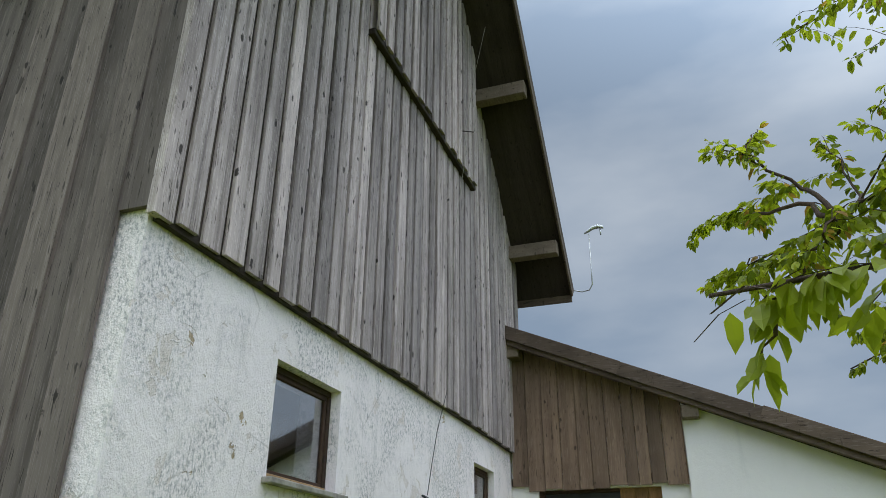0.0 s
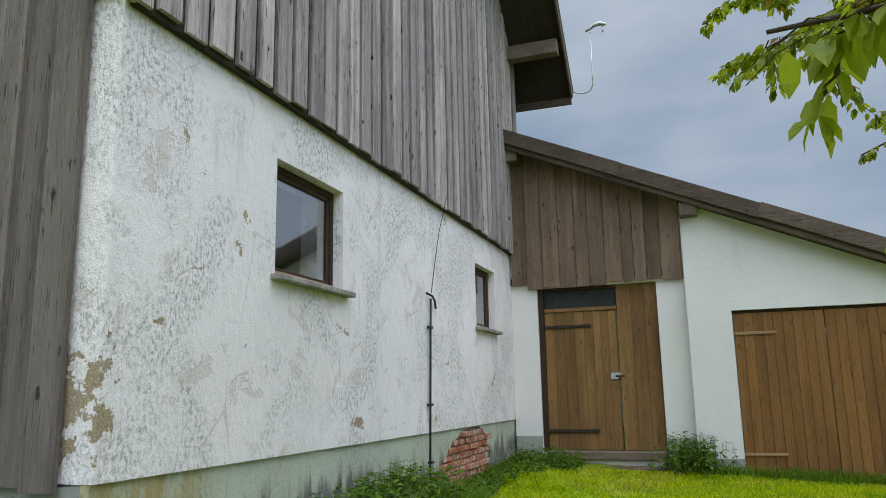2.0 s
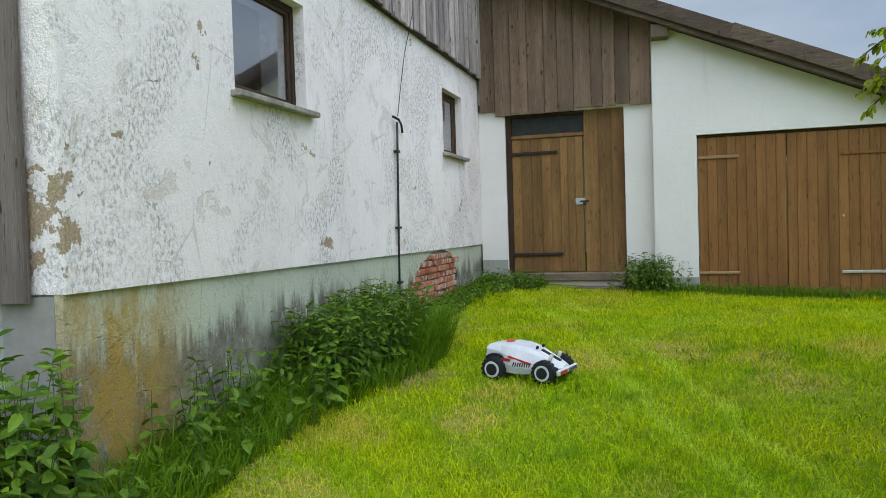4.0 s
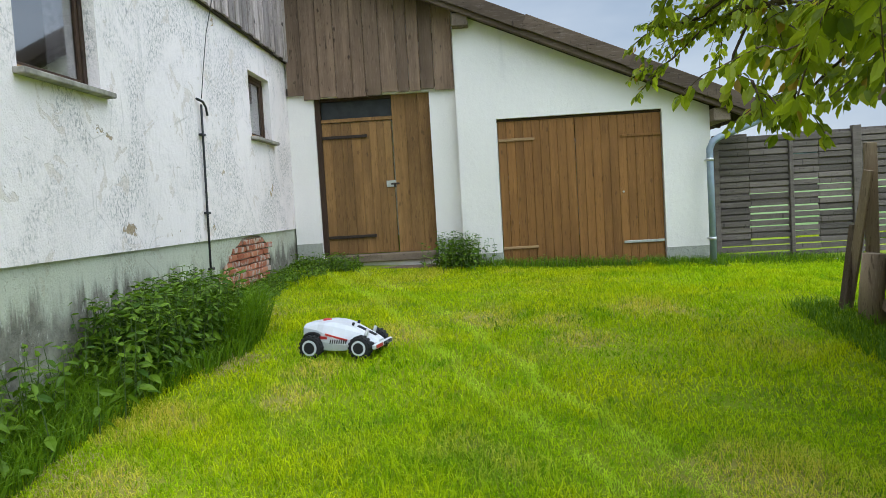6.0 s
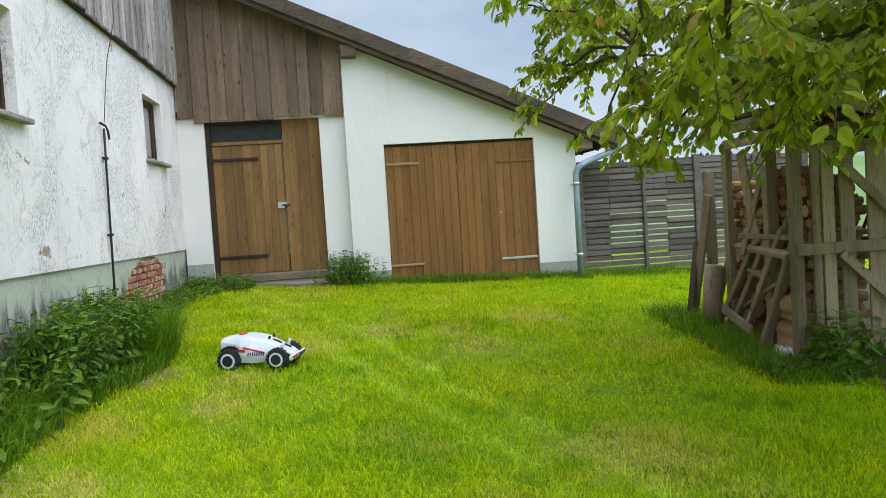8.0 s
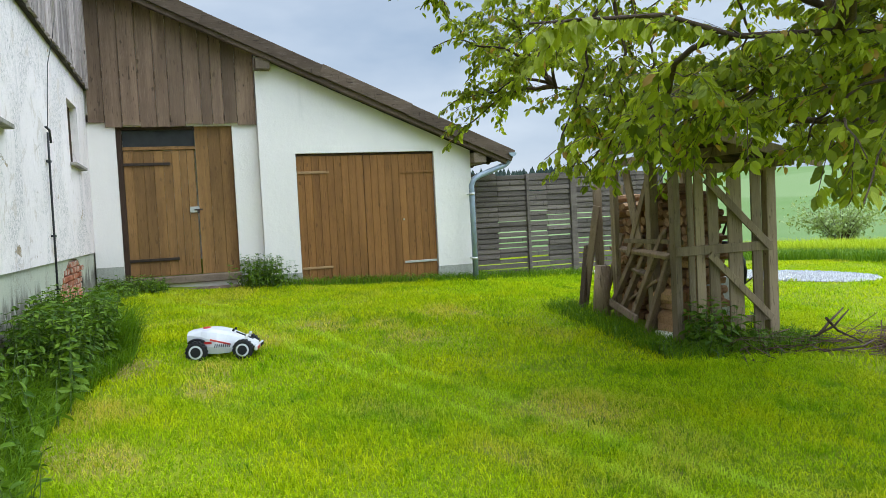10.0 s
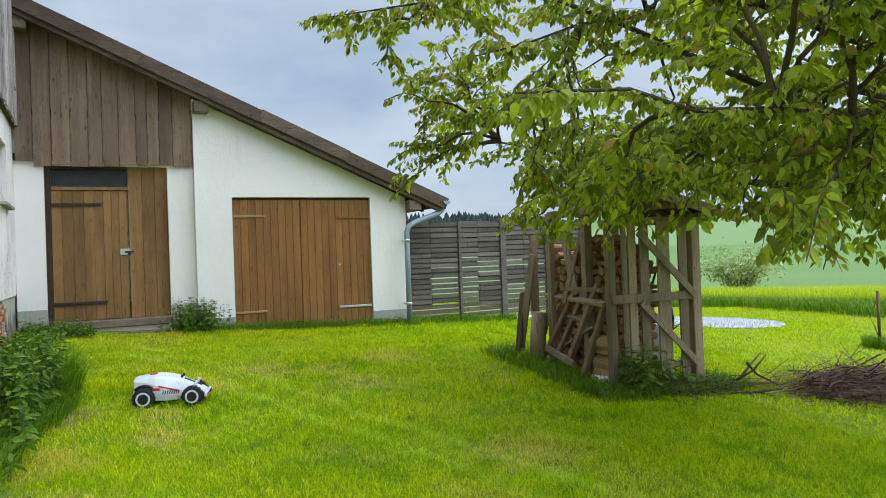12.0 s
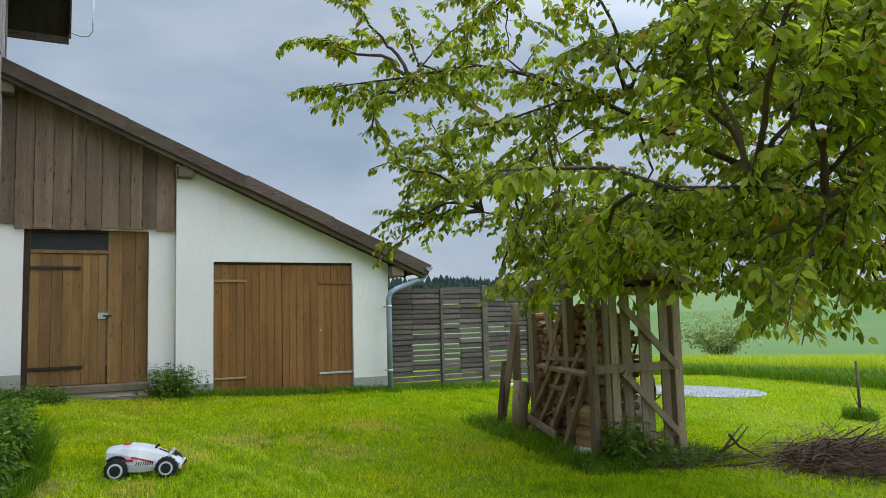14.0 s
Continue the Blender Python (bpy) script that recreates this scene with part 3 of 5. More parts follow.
def make_lean_roof():
    r = thing("roof_lean_to", pose(0, 0, 0), "low lean-to roof edged with weathered brown boards", "roof", kind="structure")
    yf, xe = -0.42, 6.42

    def sheet(x0, x1, y0, y1, lo, hi, mat, name):
        bm = bmesh.new()
        vs = [bm.verts.new((x, yy, lean_z(x) + d)) for d in (lo, hi) for x in (x0, x1) for yy in (y0, y1)]
        for f in ((0, 1, 3, 2), (4, 5, 7, 6), (0, 1, 5, 4), (2, 3, 7, 6), (0, 2, 6, 4), (1, 3, 7, 5)):
            bm.faces.new([vs[i] for i in f])
        part(name, bm, mat, r)

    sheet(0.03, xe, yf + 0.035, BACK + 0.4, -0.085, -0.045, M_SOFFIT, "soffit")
    sheet(0.03, xe + 0.06, yf + 0.01, BACK + 0.4, -0.042, 0.012, M_TILE, "covering")
    sheet(-3.0, 0.026, 0.52, BACK + 0.4, -0.085, 0.012, M_TILE, "covering")
    # verge boards in lengths, with steps where they overlap
    cuts = [0.02, 1.62, 3.35, 4.72, xe + 0.04]
    for i, (a, b) in enumerate(zip(cuts, cuts[1:])):
        lift = (0.0, -0.006, 0.010, -0.004)[i]
        part("verge_board", beam((a, yf + (i % 2) * 0.004, lean_z(a) - 0.085 + lift), (b + 0.03, yf + (i % 2) * 0.004, lean_z(b + 0.03) - 0.085 + lift), 0.034, 0.195, 0.006), M_VERGE, r, "weathered brown verge board")
    part("rafter", beam((0.03, yf + 0.075, lean_z(0.03) - 0.185), (xe - 0.02, yf + 0.075, lean_z(xe - 0.02) - 0.185), 0.09, 0.15, 0.006), M_VERGE, r, "brown edge rafter")
    for xb in (0.12, 2.50, 5.93):
        top = lean_z(xb) - 0.255
        part("purlin", boxed(xb - 0.11, xb + 0.11, -0.345, 0.6, top - 0.17, top, 0.008), M_RAFTER, r, "squared grey purlin end")
    for yy in np.arange(0.35, BACK, 0.8):
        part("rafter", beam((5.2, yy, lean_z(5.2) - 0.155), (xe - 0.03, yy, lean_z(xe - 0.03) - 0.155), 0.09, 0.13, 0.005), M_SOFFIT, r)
    part("eave_board", boxed(xe, xe + 0.025, yf + 0.03, BACK + 0.3, lean_z(xe) - 0.16, lean_z(xe) - 0.02, 0.004), M_VERGE, r)
    return r


make_lean_roof()

# brown board gable of the lean-to, over the door
x = 0.035
while x < 2.36:
    w = rnd.uniform(0.13, 0.24)
    x1 = min(x + w, 2.375)
    if 2.375 - x1 < 0.06:
        x1 = 2.375
    d = rnd.choice((0.0, 0.006, 0.012))
    part("board", board(x + 0.003, x1 - 0.003, 3.06 + rnd.uniform(-0.03, 0.03) + (0.03 if x < 0.25 else 0.0), lean_z(x) - 0.20, lean_z(x1) - 0.20, -0.062, -0.084 - d, "x"), M_BROWN, lean)
    x = x1
part("batten", boxed(0.01, 2.37, -0.061, -0.034, 3.12, 3.22), M_SOFFIT, lean)
part("batten", boxed(0.01, 2.37, -0.061, -0.034, 3.75, 3.85), M_SOFFIT, lean)


M_DUSTY = plain("dusty_dark_glass", (0.035, 0.037, 0.038), 0.55, 0.25, 0, 0.3, 6)

# ---- door ----
def make_door():
    d = thing("door_1", pose(0, 0, 0), "brown plank door with transom pane and side panel", "door", kind="structure")
    x0, x1, z0, z1 = DOOR
    f = 0.035                                        # face of the frame
    part("jamb", boxed(x0 + 0.002, x0 + 0.075, f - 0.02, f + 0.10, z0, z1, 0.005), M_FRAME, d, "dark brown frame post")
    part("transom_rail", boxed(x0 + 0.077, 1.465, f - 0.012, f + 0.09, 2.715, 2.765, 0.005), M_DOOR, d)
    part("lintel", boxed(x0 + 0.077, 1.465, f, f + 0.09, 3.015, z1, 0.005), M_FRAME, d)
    g = part("pane", boxed(x0 + 0.08, 1.462, f + 0.05, f + 0.056, 2.767, 3.013), M_DUSTY, d, "dusty dark transom glass")
    part("backing", boxed(x0 + 0.08, 1.462, f + 0.075, f + 0.085, 2.767, 3.013), M_SOFFIT, d)
    leaf = thing("door_leaf", None, "")
    leaf.parent = d
    xs = [0.456, 0.59, 0.735, 0.875, 1.005, 1.13, 1.235, 1.34, 1.448]
    for a, b in zip(xs, xs[1:]):
        part("plank", board(a + 0.001, b - 0.001, 0.835 + rnd.uniform(0, 0.012), 2.705, 2.705, f + 0.05, f + 0.012, "x"), M_DOOR, leaf)
    for z, x_end in ((2.505, 1.10), (1.085, 1.15)):
        part("strap_hinge", boxed(x0 + 0.03, x_end, f - 0.016, f + 0.011, z - 0.02, z + 0.022, 0.004), M_IRON, leaf, "dark iron strap hinge")
    part("lock_plate", boxed(1.335, 1.475, f - 0.012, f + 0.011, 1.765, 1.855, 0.004), M_STEEL, leaf, "bright steel hasp plate")
    part("hasp", boxed(1.40, 1.52, f - 0.028, f - 0.0125, 1.795, 1.82, 0.005), M_IRON, leaf)
    part("padlock", boxed(1.44, 1.475, f - 0.05, f - 0.029, 1.755, 1.80, 0.006), M_IRON, leaf)
    for a, b in ((1.468, 1.66), (1.66, 1.835), (1.835, x1 - 0.002)):
        part("side_plank", board(a + 0.001, b - 0.001, 0.835, z1 - 0.002, z1 - 0.002, f + 0.05, f + 0.006, "x"), M_DOOR, d)
    part("threshold", boxed(x0 + 0.06, x1 + 0.01, -0.10, 0.12, 0.715, 0.828, 0.012), M_RAFTER, d, "weathered wooden threshold beam")
    return d


make_door()
step = part("door_step", boxed(0.62, 1.98, -0.34, -0.04, 0.30, 0.645, 0.02), M_STEP)
tagged(step, "low weathered stone step under the plank door", "step", kind="structure")


def make_gate():
    g = thing("door_2", pose(0, 0, 0), "wide two leaf gate of brown stained planks", "gate", kind="structure")
    x0, x1, z0, z1 = GATE
    z0 = 0.50
    f = -0.105
    part("lintel", boxed(x0, x1, f + 0.0, f + 0.1, z1 - 0.035, z1 - 0.002, 0.004), M_FRAME, g)
    seam = 4.00
    for name, a, b in (("left_leaf", x0 + 0.012, seam - 0.004), ("right_leaf", seam + 0.004, x1 - 0.012)):
        leaf = thing(name)
        leaf.parent = g
        n = 9 if name == "left_leaf" else 10
        for i in range(n):
            u, v = a + (b - a) * i / n, a + (b - a) * (i + 1) / n
            part("plank", board(u + 0.001, v - 0.001, 0.50 + rnd.uniform(-0.01, 0.01), z1 - 0.04, z1 - 0.04, f + 0.03, f - rnd.uniform(0.0, 0.004), "x"), M_GATE, leaf)
        if name == "left_leaf":
            part("ledge", boxed(a, a + 0.50, f - 0.022, f - 0.0045, 2.285, 2.325, 0.004), M_PALE_LATH, leaf, "pale wooden lath")
            part("ledge", boxed(a - 0.005, a + 0.49, f - 0.022, f - 0.0045, 0.79, 0.825, 0.004), M_PALE_LATH, leaf, "pale wooden lath")
        else:
            part("ledge", boxed(b - 0.55, b, f - 0.02, f - 0.0045, 2.25, 2.285, 0.004), M_GATE, leaf)
            part("ledge", boxed(b - 0.56, b, f - 0.022, f - 0.0045, 0.785, 0.82, 0.004), M_STEEL, leaf, "galvanised flat bar")
            part("knob", tube([(4.63, f - 0.03, 1.50), (4.63, f, 1.50)], 0.014), M_STEEL, leaf)
    return g


make_gate()

# ---- fittings on the walls ----
cable = thing("wall_cable", pose(0, 0, 0), "black cable clipped down the white gable wall", "cable")
part("lower_cable", tube([(0.028, -3.44, 2.56), (0.026, -3.455, 2.2), (0.026, -3.49, 1.5), (0.024, -3.52, 0.78)], 0.011, 6), M_CABLE, cable)
part("knot", tube([(0.03, -3.56, 2.60), (0.045, -3.44, 2.585), (0.03, -3.33, 2.55), (0.03, -3.30, 2.47)], 0.012, 6), M_CABLE, cable)
part("thin_wire", tube([(0.098, -3.05, 3.75), (0.09, -3.13, 3.58), (0.03, -3.16, 3.3), (0.028, -3.30, 2.95), (0.028, -3.42, 2.62)], 0.004, 5), M_CABLE, cable)
for z in (2.27, 1.52, 0.98):
    part("clip", boxed(0.0, 0.042, -3.52, -3.44, z - 0.012, z + 0.012, 0.003, Matrix.Translation((0, 0.025 if z > 2 else 0, 0))), M_CABLE, cable)
wire = thing("hanging_wire", pose(0, 0, 0), "thin pale wire hanging down over the grey boards", "wire")
part("strand", tube([(0.45, -2.45, 9.2), (0.32, -2.62, 8.2), (0.22, -2.66, 7.4), (0.19, -2.66, 6.86), (0.105, -2.8, 5.8), (0.1, -2.95, 4.6), (0.098, -3.05, 3.75)], 0.0038, 5), M_STONE, wire)
part("holder", tube([(0.14, -2.72, 7.3), (0.30, -2.60, 7.32)], 0.008, 5), M_IRON, wire)

mast = thing("weather_sensor", pose(0, 0, 0), "small white sensor on a bent rod at the roof corner", "sensor")
part("rod", tube([(0.86, 0.90, 6.33), (1.05, 0.90, 6.27), (1.17, 0.89, 6.285), (1.225, 0.88, 6.37), (1.232, 0.87, 6.6), (1.238, 0.87, 7.28)], 0.011, 6), M_STEEL, mast)
part("head", tube([(1.16, 0.87, 7.30), (1.22, 0.87, 7.33), (1.30, 0.87, 7.385), (1.40, 0.87, 7.40), (1.47, 0.87, 7.375), (1.49, 0.87, 7.35)], 0, 10, [0.014, 0.024, 0.034, 0.038, 0.028, 0.006]), M_STEEL, mast, "white rounded sensor head")
part("probe", tube([(1.43, 0.87, 7.36), (1.435, 0.87, 7.24)], 0.012, 6), M_STEEL, mast)

pipe = thing("rain_gutter", pose(0, 0, 0), "grey zinc gutter with bent downpipe at the wall end", "gutter")
ring = [(6.47 + 0.065 * math.cos(a), lean_z(6.45) - 0.055 + 0.065 * math.sin(a)) for a in np.linspace(math.pi, 2 * math.pi, 9)]
gut = bmesh.new()
rows = [[gut.verts.new((u, yy, v)) for u, v in ring] for yy in (-0.46, 9.2)]
for i in range(8):
    gut.faces.new((rows[0][i], rows[0][i + 1], rows[1][i + 1], rows[1][i]))
gut.faces.new(rows[0])
part("channel", gut, M_ZINC, pipe)
part("downpipe", tube([(6.46, -0.30, 2.46), (6.45, -0.30, 2.38), (6.38, -0.31, 2.325), (6.15, -0.32, 2.245), (5.90, -0.34, 2.16), (5.79, -0.35, 2.10), (5.745, -0.355, 2.0), (5.742, -0.36, 1.86), (5.742, -0.36, 0.40)], 0.046, 12), M_ZINC, pipe, "grey zinc downpipe")
for z in (1.86, 0.80):
    part("clamp", tube([(5.742, -0.36, z - 0.02), (5.742, -0.36, z + 0.02)], 0.052, 12), M_STEEL, pipe)
    part("bracket", boxed(5.73, 5.755, -0.31, -0.157, z - 0.01, z + 0.01), M_STEEL, pipe)

# ---- fence ----
def make_fence():
    f = thing("slatted_fence", pose(0, 0, 0), "grey weathered fence of horizontal slats between posts", "fence")
    y0 = 0.40
    for x, w, top in ((6.05, 0.07, 2.22), (7.10, 0.055, 2.20), (8.02, 0.12, 2.25), (9.0, 0.055, 2.2), (9.9, 0.12, 2.25)):
        part("post", boxed(x - w / 2, x + w / 2, y0 - 0.05, y0 + 0.045, ground_z(x, y0) - 0.15, top, 0.006), M_FENCE, f)
    # slats of uneven lengths; boards behind them close some of the gaps
    for a, b, closed in ((6.085, 7.07, (1.0, 0.25)), (7.13, 7.955, (0.3, 0.55)), (8.085, 8.97, (0.4, 0.5)), (9.03, 9.835, (0.5, 0.5))):
        z = 0.44
        while z < 2.13:
            h, g = rnd.uniform(0.068, 0.078), rnd.uniform(0.016, 0.024)
            cut = a + (b - a) * (0.44 + rnd.uniform(-0.015, 0.015))
            for u, v in ((a, cut - 0.002), (cut + 0.002, b)):
                tilt = Matrix.Translation((0, rnd.uniform(-0.006, 0.006), rnd.uniform(-0.005, 0.005)))
                part("slat", boxed(u, v, y0 - 0.012, y0 + 0.012, z, z + h, 0.003, tilt), M_FENCE, f)
            for (u, v), chance in zip(((a, cut), (cut, b)), closed):
                if z > 0.62 and rnd.random() < (chance if z < 1.4 else 0.92):
                    part("rear_slat", boxed(u, v, y0 + 0.02, y0 + 0.042, z + h - 0.02, z + h + g + 0.02, 0.003), M_FENCE, f)
            z += h + g
    part("kerb", boxed(5.9, 9.96, y0 - 0.09, y0 + 0.09, 0.1, 0.36, 0.01), M_CLEAN, f, "pale concrete edging")
    return f


make_fence()


# ---- wood shed ----
def make_shed():
    s = thing("wood_shed", pose(0, 0, 0), "open firewood shed of grey laths under sloping board roof", "shed")
    xl, xr, yf, yb = 5.97, 7.19, -5.42, -3.60

    def g(x, y):
        return ground_z(x, y) - 0.05

    for x, y, w, top in ((5.966, yf, 0.08, 2.08), (xl + 0.20, -3.98, 0.07, 2.06), (7.158, yf, 0.125, 1.95), (xr, -3.98, 0.10, 1.92), (xl + 0.17, -4.78, 0.11, 2.0)):
        part("post", boxed(x - w / 2, x + w / 2, y - 0.045, y + 0.045, g(x, y), top, 0.006), M_SHED, s)
    for a, b, lo, hi in ((6.086, 6.160, 0.32, 1.86), (6.180, 6.288, 0.26, 1.88), (6.339, 6.466, 0.20, 1.86), (6.583, 6.763, 0.14, 1.88), (6.888, 7.015, 0.12, 1.86)):
        part("lath", boxed(a, b, yf - 0.052, yf - 0.03, lo, hi, 0.004), M_SHED, s)
    for a, b, z0, z1 in (((6.13, 6.25, 0.3, 1.8)), ((6.45, 6.56, 0.3, 1.8))):
        part("rear_lath", boxed(a, b, yb + 0.03, yb + 0.052, z0, z1, 0.004), M_SHED, s)
    part("rail", boxed(5.93, 7.13, yf - 0.078, yf - 0.054, 0.99, 1.085, 0.004), M_SHED, s)
    part("rail", boxed(5.93, 7.25, yf - 0.029, yf - 0.005, 1.83, 1.92, 0.004), M_SHED, s)
    part("rail", boxed(5.98, 7.22, yf - 0.029, yf - 0.005, 0.24, 0.31, 0.004), M_SHED, s)
    part("brace", beam((6.29, yf - 0.09, 1.76), (7.08, yf - 0.09, 1.03), 0.022, 0.085, 0.004), M_SHED, s)
    part("brace", beam((6.31, yf - 0.09, 0.99), (7.08, yf - 0.09, 0.27), 0.022, 0.075, 0.004), M_SHED, s)
    part("lintel", beam((xl + 0.05, yf + 0.05, 2.03), (xl + 0.16, -4.05, 2.03), 0.07, 0.09, 0.008), M_SHED, s)
    part("shelf_rail", boxed(xl + 0.11, xl + 0.135, yf + 0.05, -4.3, 1.10, 1.15, 0.004), M_SHED, s)
    # roof: overlapping boards that fall towards the field
    def rz(x):
        return 2.26 - 0.235 * (x - 6.0)
    for i, y in enumerate(np.arange(-5.78, -4.15, 0.185)):
        d = 0.022 * (i % 2)
        part("roof_board", beam((6.02 + rnd.uniform(-0.06, 0.05), y + 0.1, rz(6.02) + d), (7.42 + rnd.uniform(-0.06, 0.08), y + 0.1, rz(7.42) + d), 0.215, 0.022, 0.003), M_VERGE, s)
    for x in (6.08, 6.6, 7.2):
        part("roof_beam", beam((x, -5.72, rz(x) - 0.065), (x, -3.98, rz(x) - 0.065), 0.07, 0.10, 0.005), M_SHED, s)
    part("verge_board", beam((6.00, -5.80, rz(6.00) - 0.03), (7.50, -5.80, rz(7.50) - 0.03), 0.022, 0.11, 0.004), M_SHED, s)
    part("roof_sheet", beam((6.10, -4.9, rz(6.10) + 0.055), (7.44, -4.9, rz(7.44) + 0.055), 1.62, 0.012, 0.002), M_TILE, s)
    return s


make_shed()

m = Mat("split_firewood", 0.9, 0.15)
end_grain = m.noise(45, 3, 0.6)
c = m.mix(m.chance(), (0.24, 0.122, 0.066), (0.53, 0.32, 0.18))
c = m.mix(m.span(end_grain, 0.45, 0.7, 0, 0.5), c, (0.14, 0.085, 0.05))
M_LOG = m.done(c, end_grain, 0.004, 0.6)


def log_mesh(r, length, seed, wedge):
    q = random.Random(seed)
    bm = bmesh.new()
    n = 4 if wedge else 8
    a0 = q.uniform(0, 6)
    ring = []
    for k in range(n):
        a = a0 + 2 * math.pi * k / n
        rr = r * (q.uniform(0.6, 1.1) if wedge else q.uniform(0.9, 1.06))
        ring.append((rr * math.cos(a), rr * math.sin(a)))
    p = [bm.verts.new((0, u, v)) for u, v in ring]
    e = [bm.verts.new((length, u * 0.95, v * 0.95)) for u, v in ring]
    bm.faces.new(p)
    bm.faces.new(e)
    for k in range(n):
        bm.faces.new((p[k], p[(k + 1) % n], e[(k + 1) % n], e[k]))
    bmesh.ops.recalc_face_normals(bm, faces=bm.faces[:])
    me = bpy.data.meshes.new("log")
    bm.to_mesh(me)
    bm.free()
    me.materials.append(M_LOG)
    return me


logs = [log_mesh(0.052, 0.45, i, i % 3 != 0) for i in range(9)]
stack = thing("firewood_stack", pose(0, 0, 0), "stacked split firewood with brown cut ends", "firewood")
count = 0
for j in range(17):
    for i in range(17):
        y, z = -5.28 + 0.1 * i + rnd.uniform(-0.02, 0.02) + 0.05 * (j % 2), 0.22 + 0.093 * j + rnd.uniform(-0.015, 0.015)
        if z > 1.62 + 0.12 * math.sin(y * 5) or count > 290:
            continue
        ob = new("log", logs[rnd.randrange(9)])
        ob.parent = stack
        ob.matrix_basis = Matrix.Translation((6.24 + 0.09 * (y + 5.3) + rnd.uniform(-0.04, 0.05), y, z)) @ Matrix.Rotation(rnd.uniform(0, 6.2), 4, "X") @ Matrix.Rotation(rnd.uniform(-0.08, 0.08), 4, "Z") @ Matrix.Diagonal((1, rnd.uniform(0.75, 1.15), rnd.uniform(0.75, 1.15), 1))
        count += 1
front_pile = thing("log_pile", pose(0, 0, 0), "short cut logs heaped behind the shed laths", "firewood")
big = [log_mesh(0.085, 0.35, 40 + i, i % 2 == 0) for i in range(4)]
for i in range(26):
    ob = new("log", big[i % 4])
    ob.parent = front_pile
    ob.matrix_basis = Matrix.Translation((6.08 + 0.11 * (i % 5) + rnd.uniform(-0.02, 0.02), -5.33 + rnd.uniform(-0.02, 0.02), 0.20 + 0.115 * (i // 5 % 4) + rnd.uniform(-0.01, 0.01))) @ Matrix.Rotation(math.pi / 2 + rnd.uniform(-0.2, 0.2), 4, "Z") @ Matrix.Rotation(rnd.uniform(0, 6), 4, "X")
stone = part("base_stone", boxed(-0.2, 0.2, -0.09, 0.09, -0.05, 0.06, 0.02, pose(6.02, -5.16, ground_z(6.0, -5.1) + 0.02, 2, 3, 70)), M_CLEAN)
tagged(stone, "pale stone slab lying in the grass by the shed", "stone")
crate = part("grey_crate", boxed(6.45, 6.85, -5.25, -4.95, 0.22, 0.72, 0.02), M_STEEL)
tagged(crate, "pale grey box standing inside the firewood shed", "box")
wheel = part("old_wheel", tube([(6.99 + 0.001 * k, -4.9 + 0.30 * math.cos(a), 0.75 + 0.30 * math.sin(a)) for k, a in enumerate(np.linspace(0, 6.28, 19))], 0.035, 8), M_CABLE)
tagged(wheel, "black hoop hanging inside the firewood shed", "hoop")


dead = thing("dry_branch", pose(0, 0, 0), "dark twisted dry branch standing inside the firewood shed", "branch")
part("stem", tube([(6.52, -5.2, ground_z(6.5, -5.2)), (6.50, -5.16, 0.6), (6.60, -5.12, 0.95), (6.78, -5.14, 1.15), (6.86, -5.18, 1.42)], 0, 7, [0.026, 0.024, 0.02, 0.017, 0.01]), M_BARK, dead)
part("side_shoot", tube([(6.50, -5.16, 0.62), (6.40, -5.2, 1.05), (6.47, -5.22, 1.55)], 0, 6, [0.016, 0.014, 0.008]), M_BARK, dead)
part("side_shoot", tube([(6.60, -5.12, 0.95), (6.82, -5.1, 0.72), (7.02, -5.16, 0.60), (7.12, -5.2, 0.68)], 0, 6, [0.017, 0.015, 0.012, 0.008]), M_BARK, dead)


def lean_board(name, a, b, w, h, label, mat=M_OLD, cat="board"):
    ob = part(name, beam(a, b, w, h, 0.006, (1, 0.2, 0.3)), mat)
    return tagged(ob, label, cat, "boards leaning on the shed")


lean_board("leaning_board", (6.01, -3.42, 0.20), (6.14, -3.62, 1.55), 0.11, 0.03, "rough grey board leaning against the shed corner")
lean_board("leaning_board", (5.93, -3.50, 0.18), (6.11, -3.40, 1.05), 0.09, 0.05, "thick short grey plank leaning by the shed", M_BARK)
lean_board("leaning_board", (6.07, -3.75, 0.2), (6.21, -4.05, 1.2), 0.07, 0.03, "narrow brown board leaning on the firewood")
lean_board("leaning_board", (6.13, -4.55, 1.05), (6.20, -4.20, 1.95), 0.12, 0.03, "wide grey board propped under the shed roof")
lean_board("leaning_board", (6.09, -4.35, 0.95), (6.19, -4.66, 1.85), 0.06, 0.03, "thin grey lath propped across the opening")
stump = part("wood_stump", tube([(6.01, -3.86, ground_z(5.8, -3.86) - 0.05), (6.02, -3.86, 0.5), (6.04, -3.87, 0.82)], 0, 12, [0.11, 0.10, 0.092]), M_OLD)
tagged(stump, "short bark covered log standing on end by the shed", "stump")


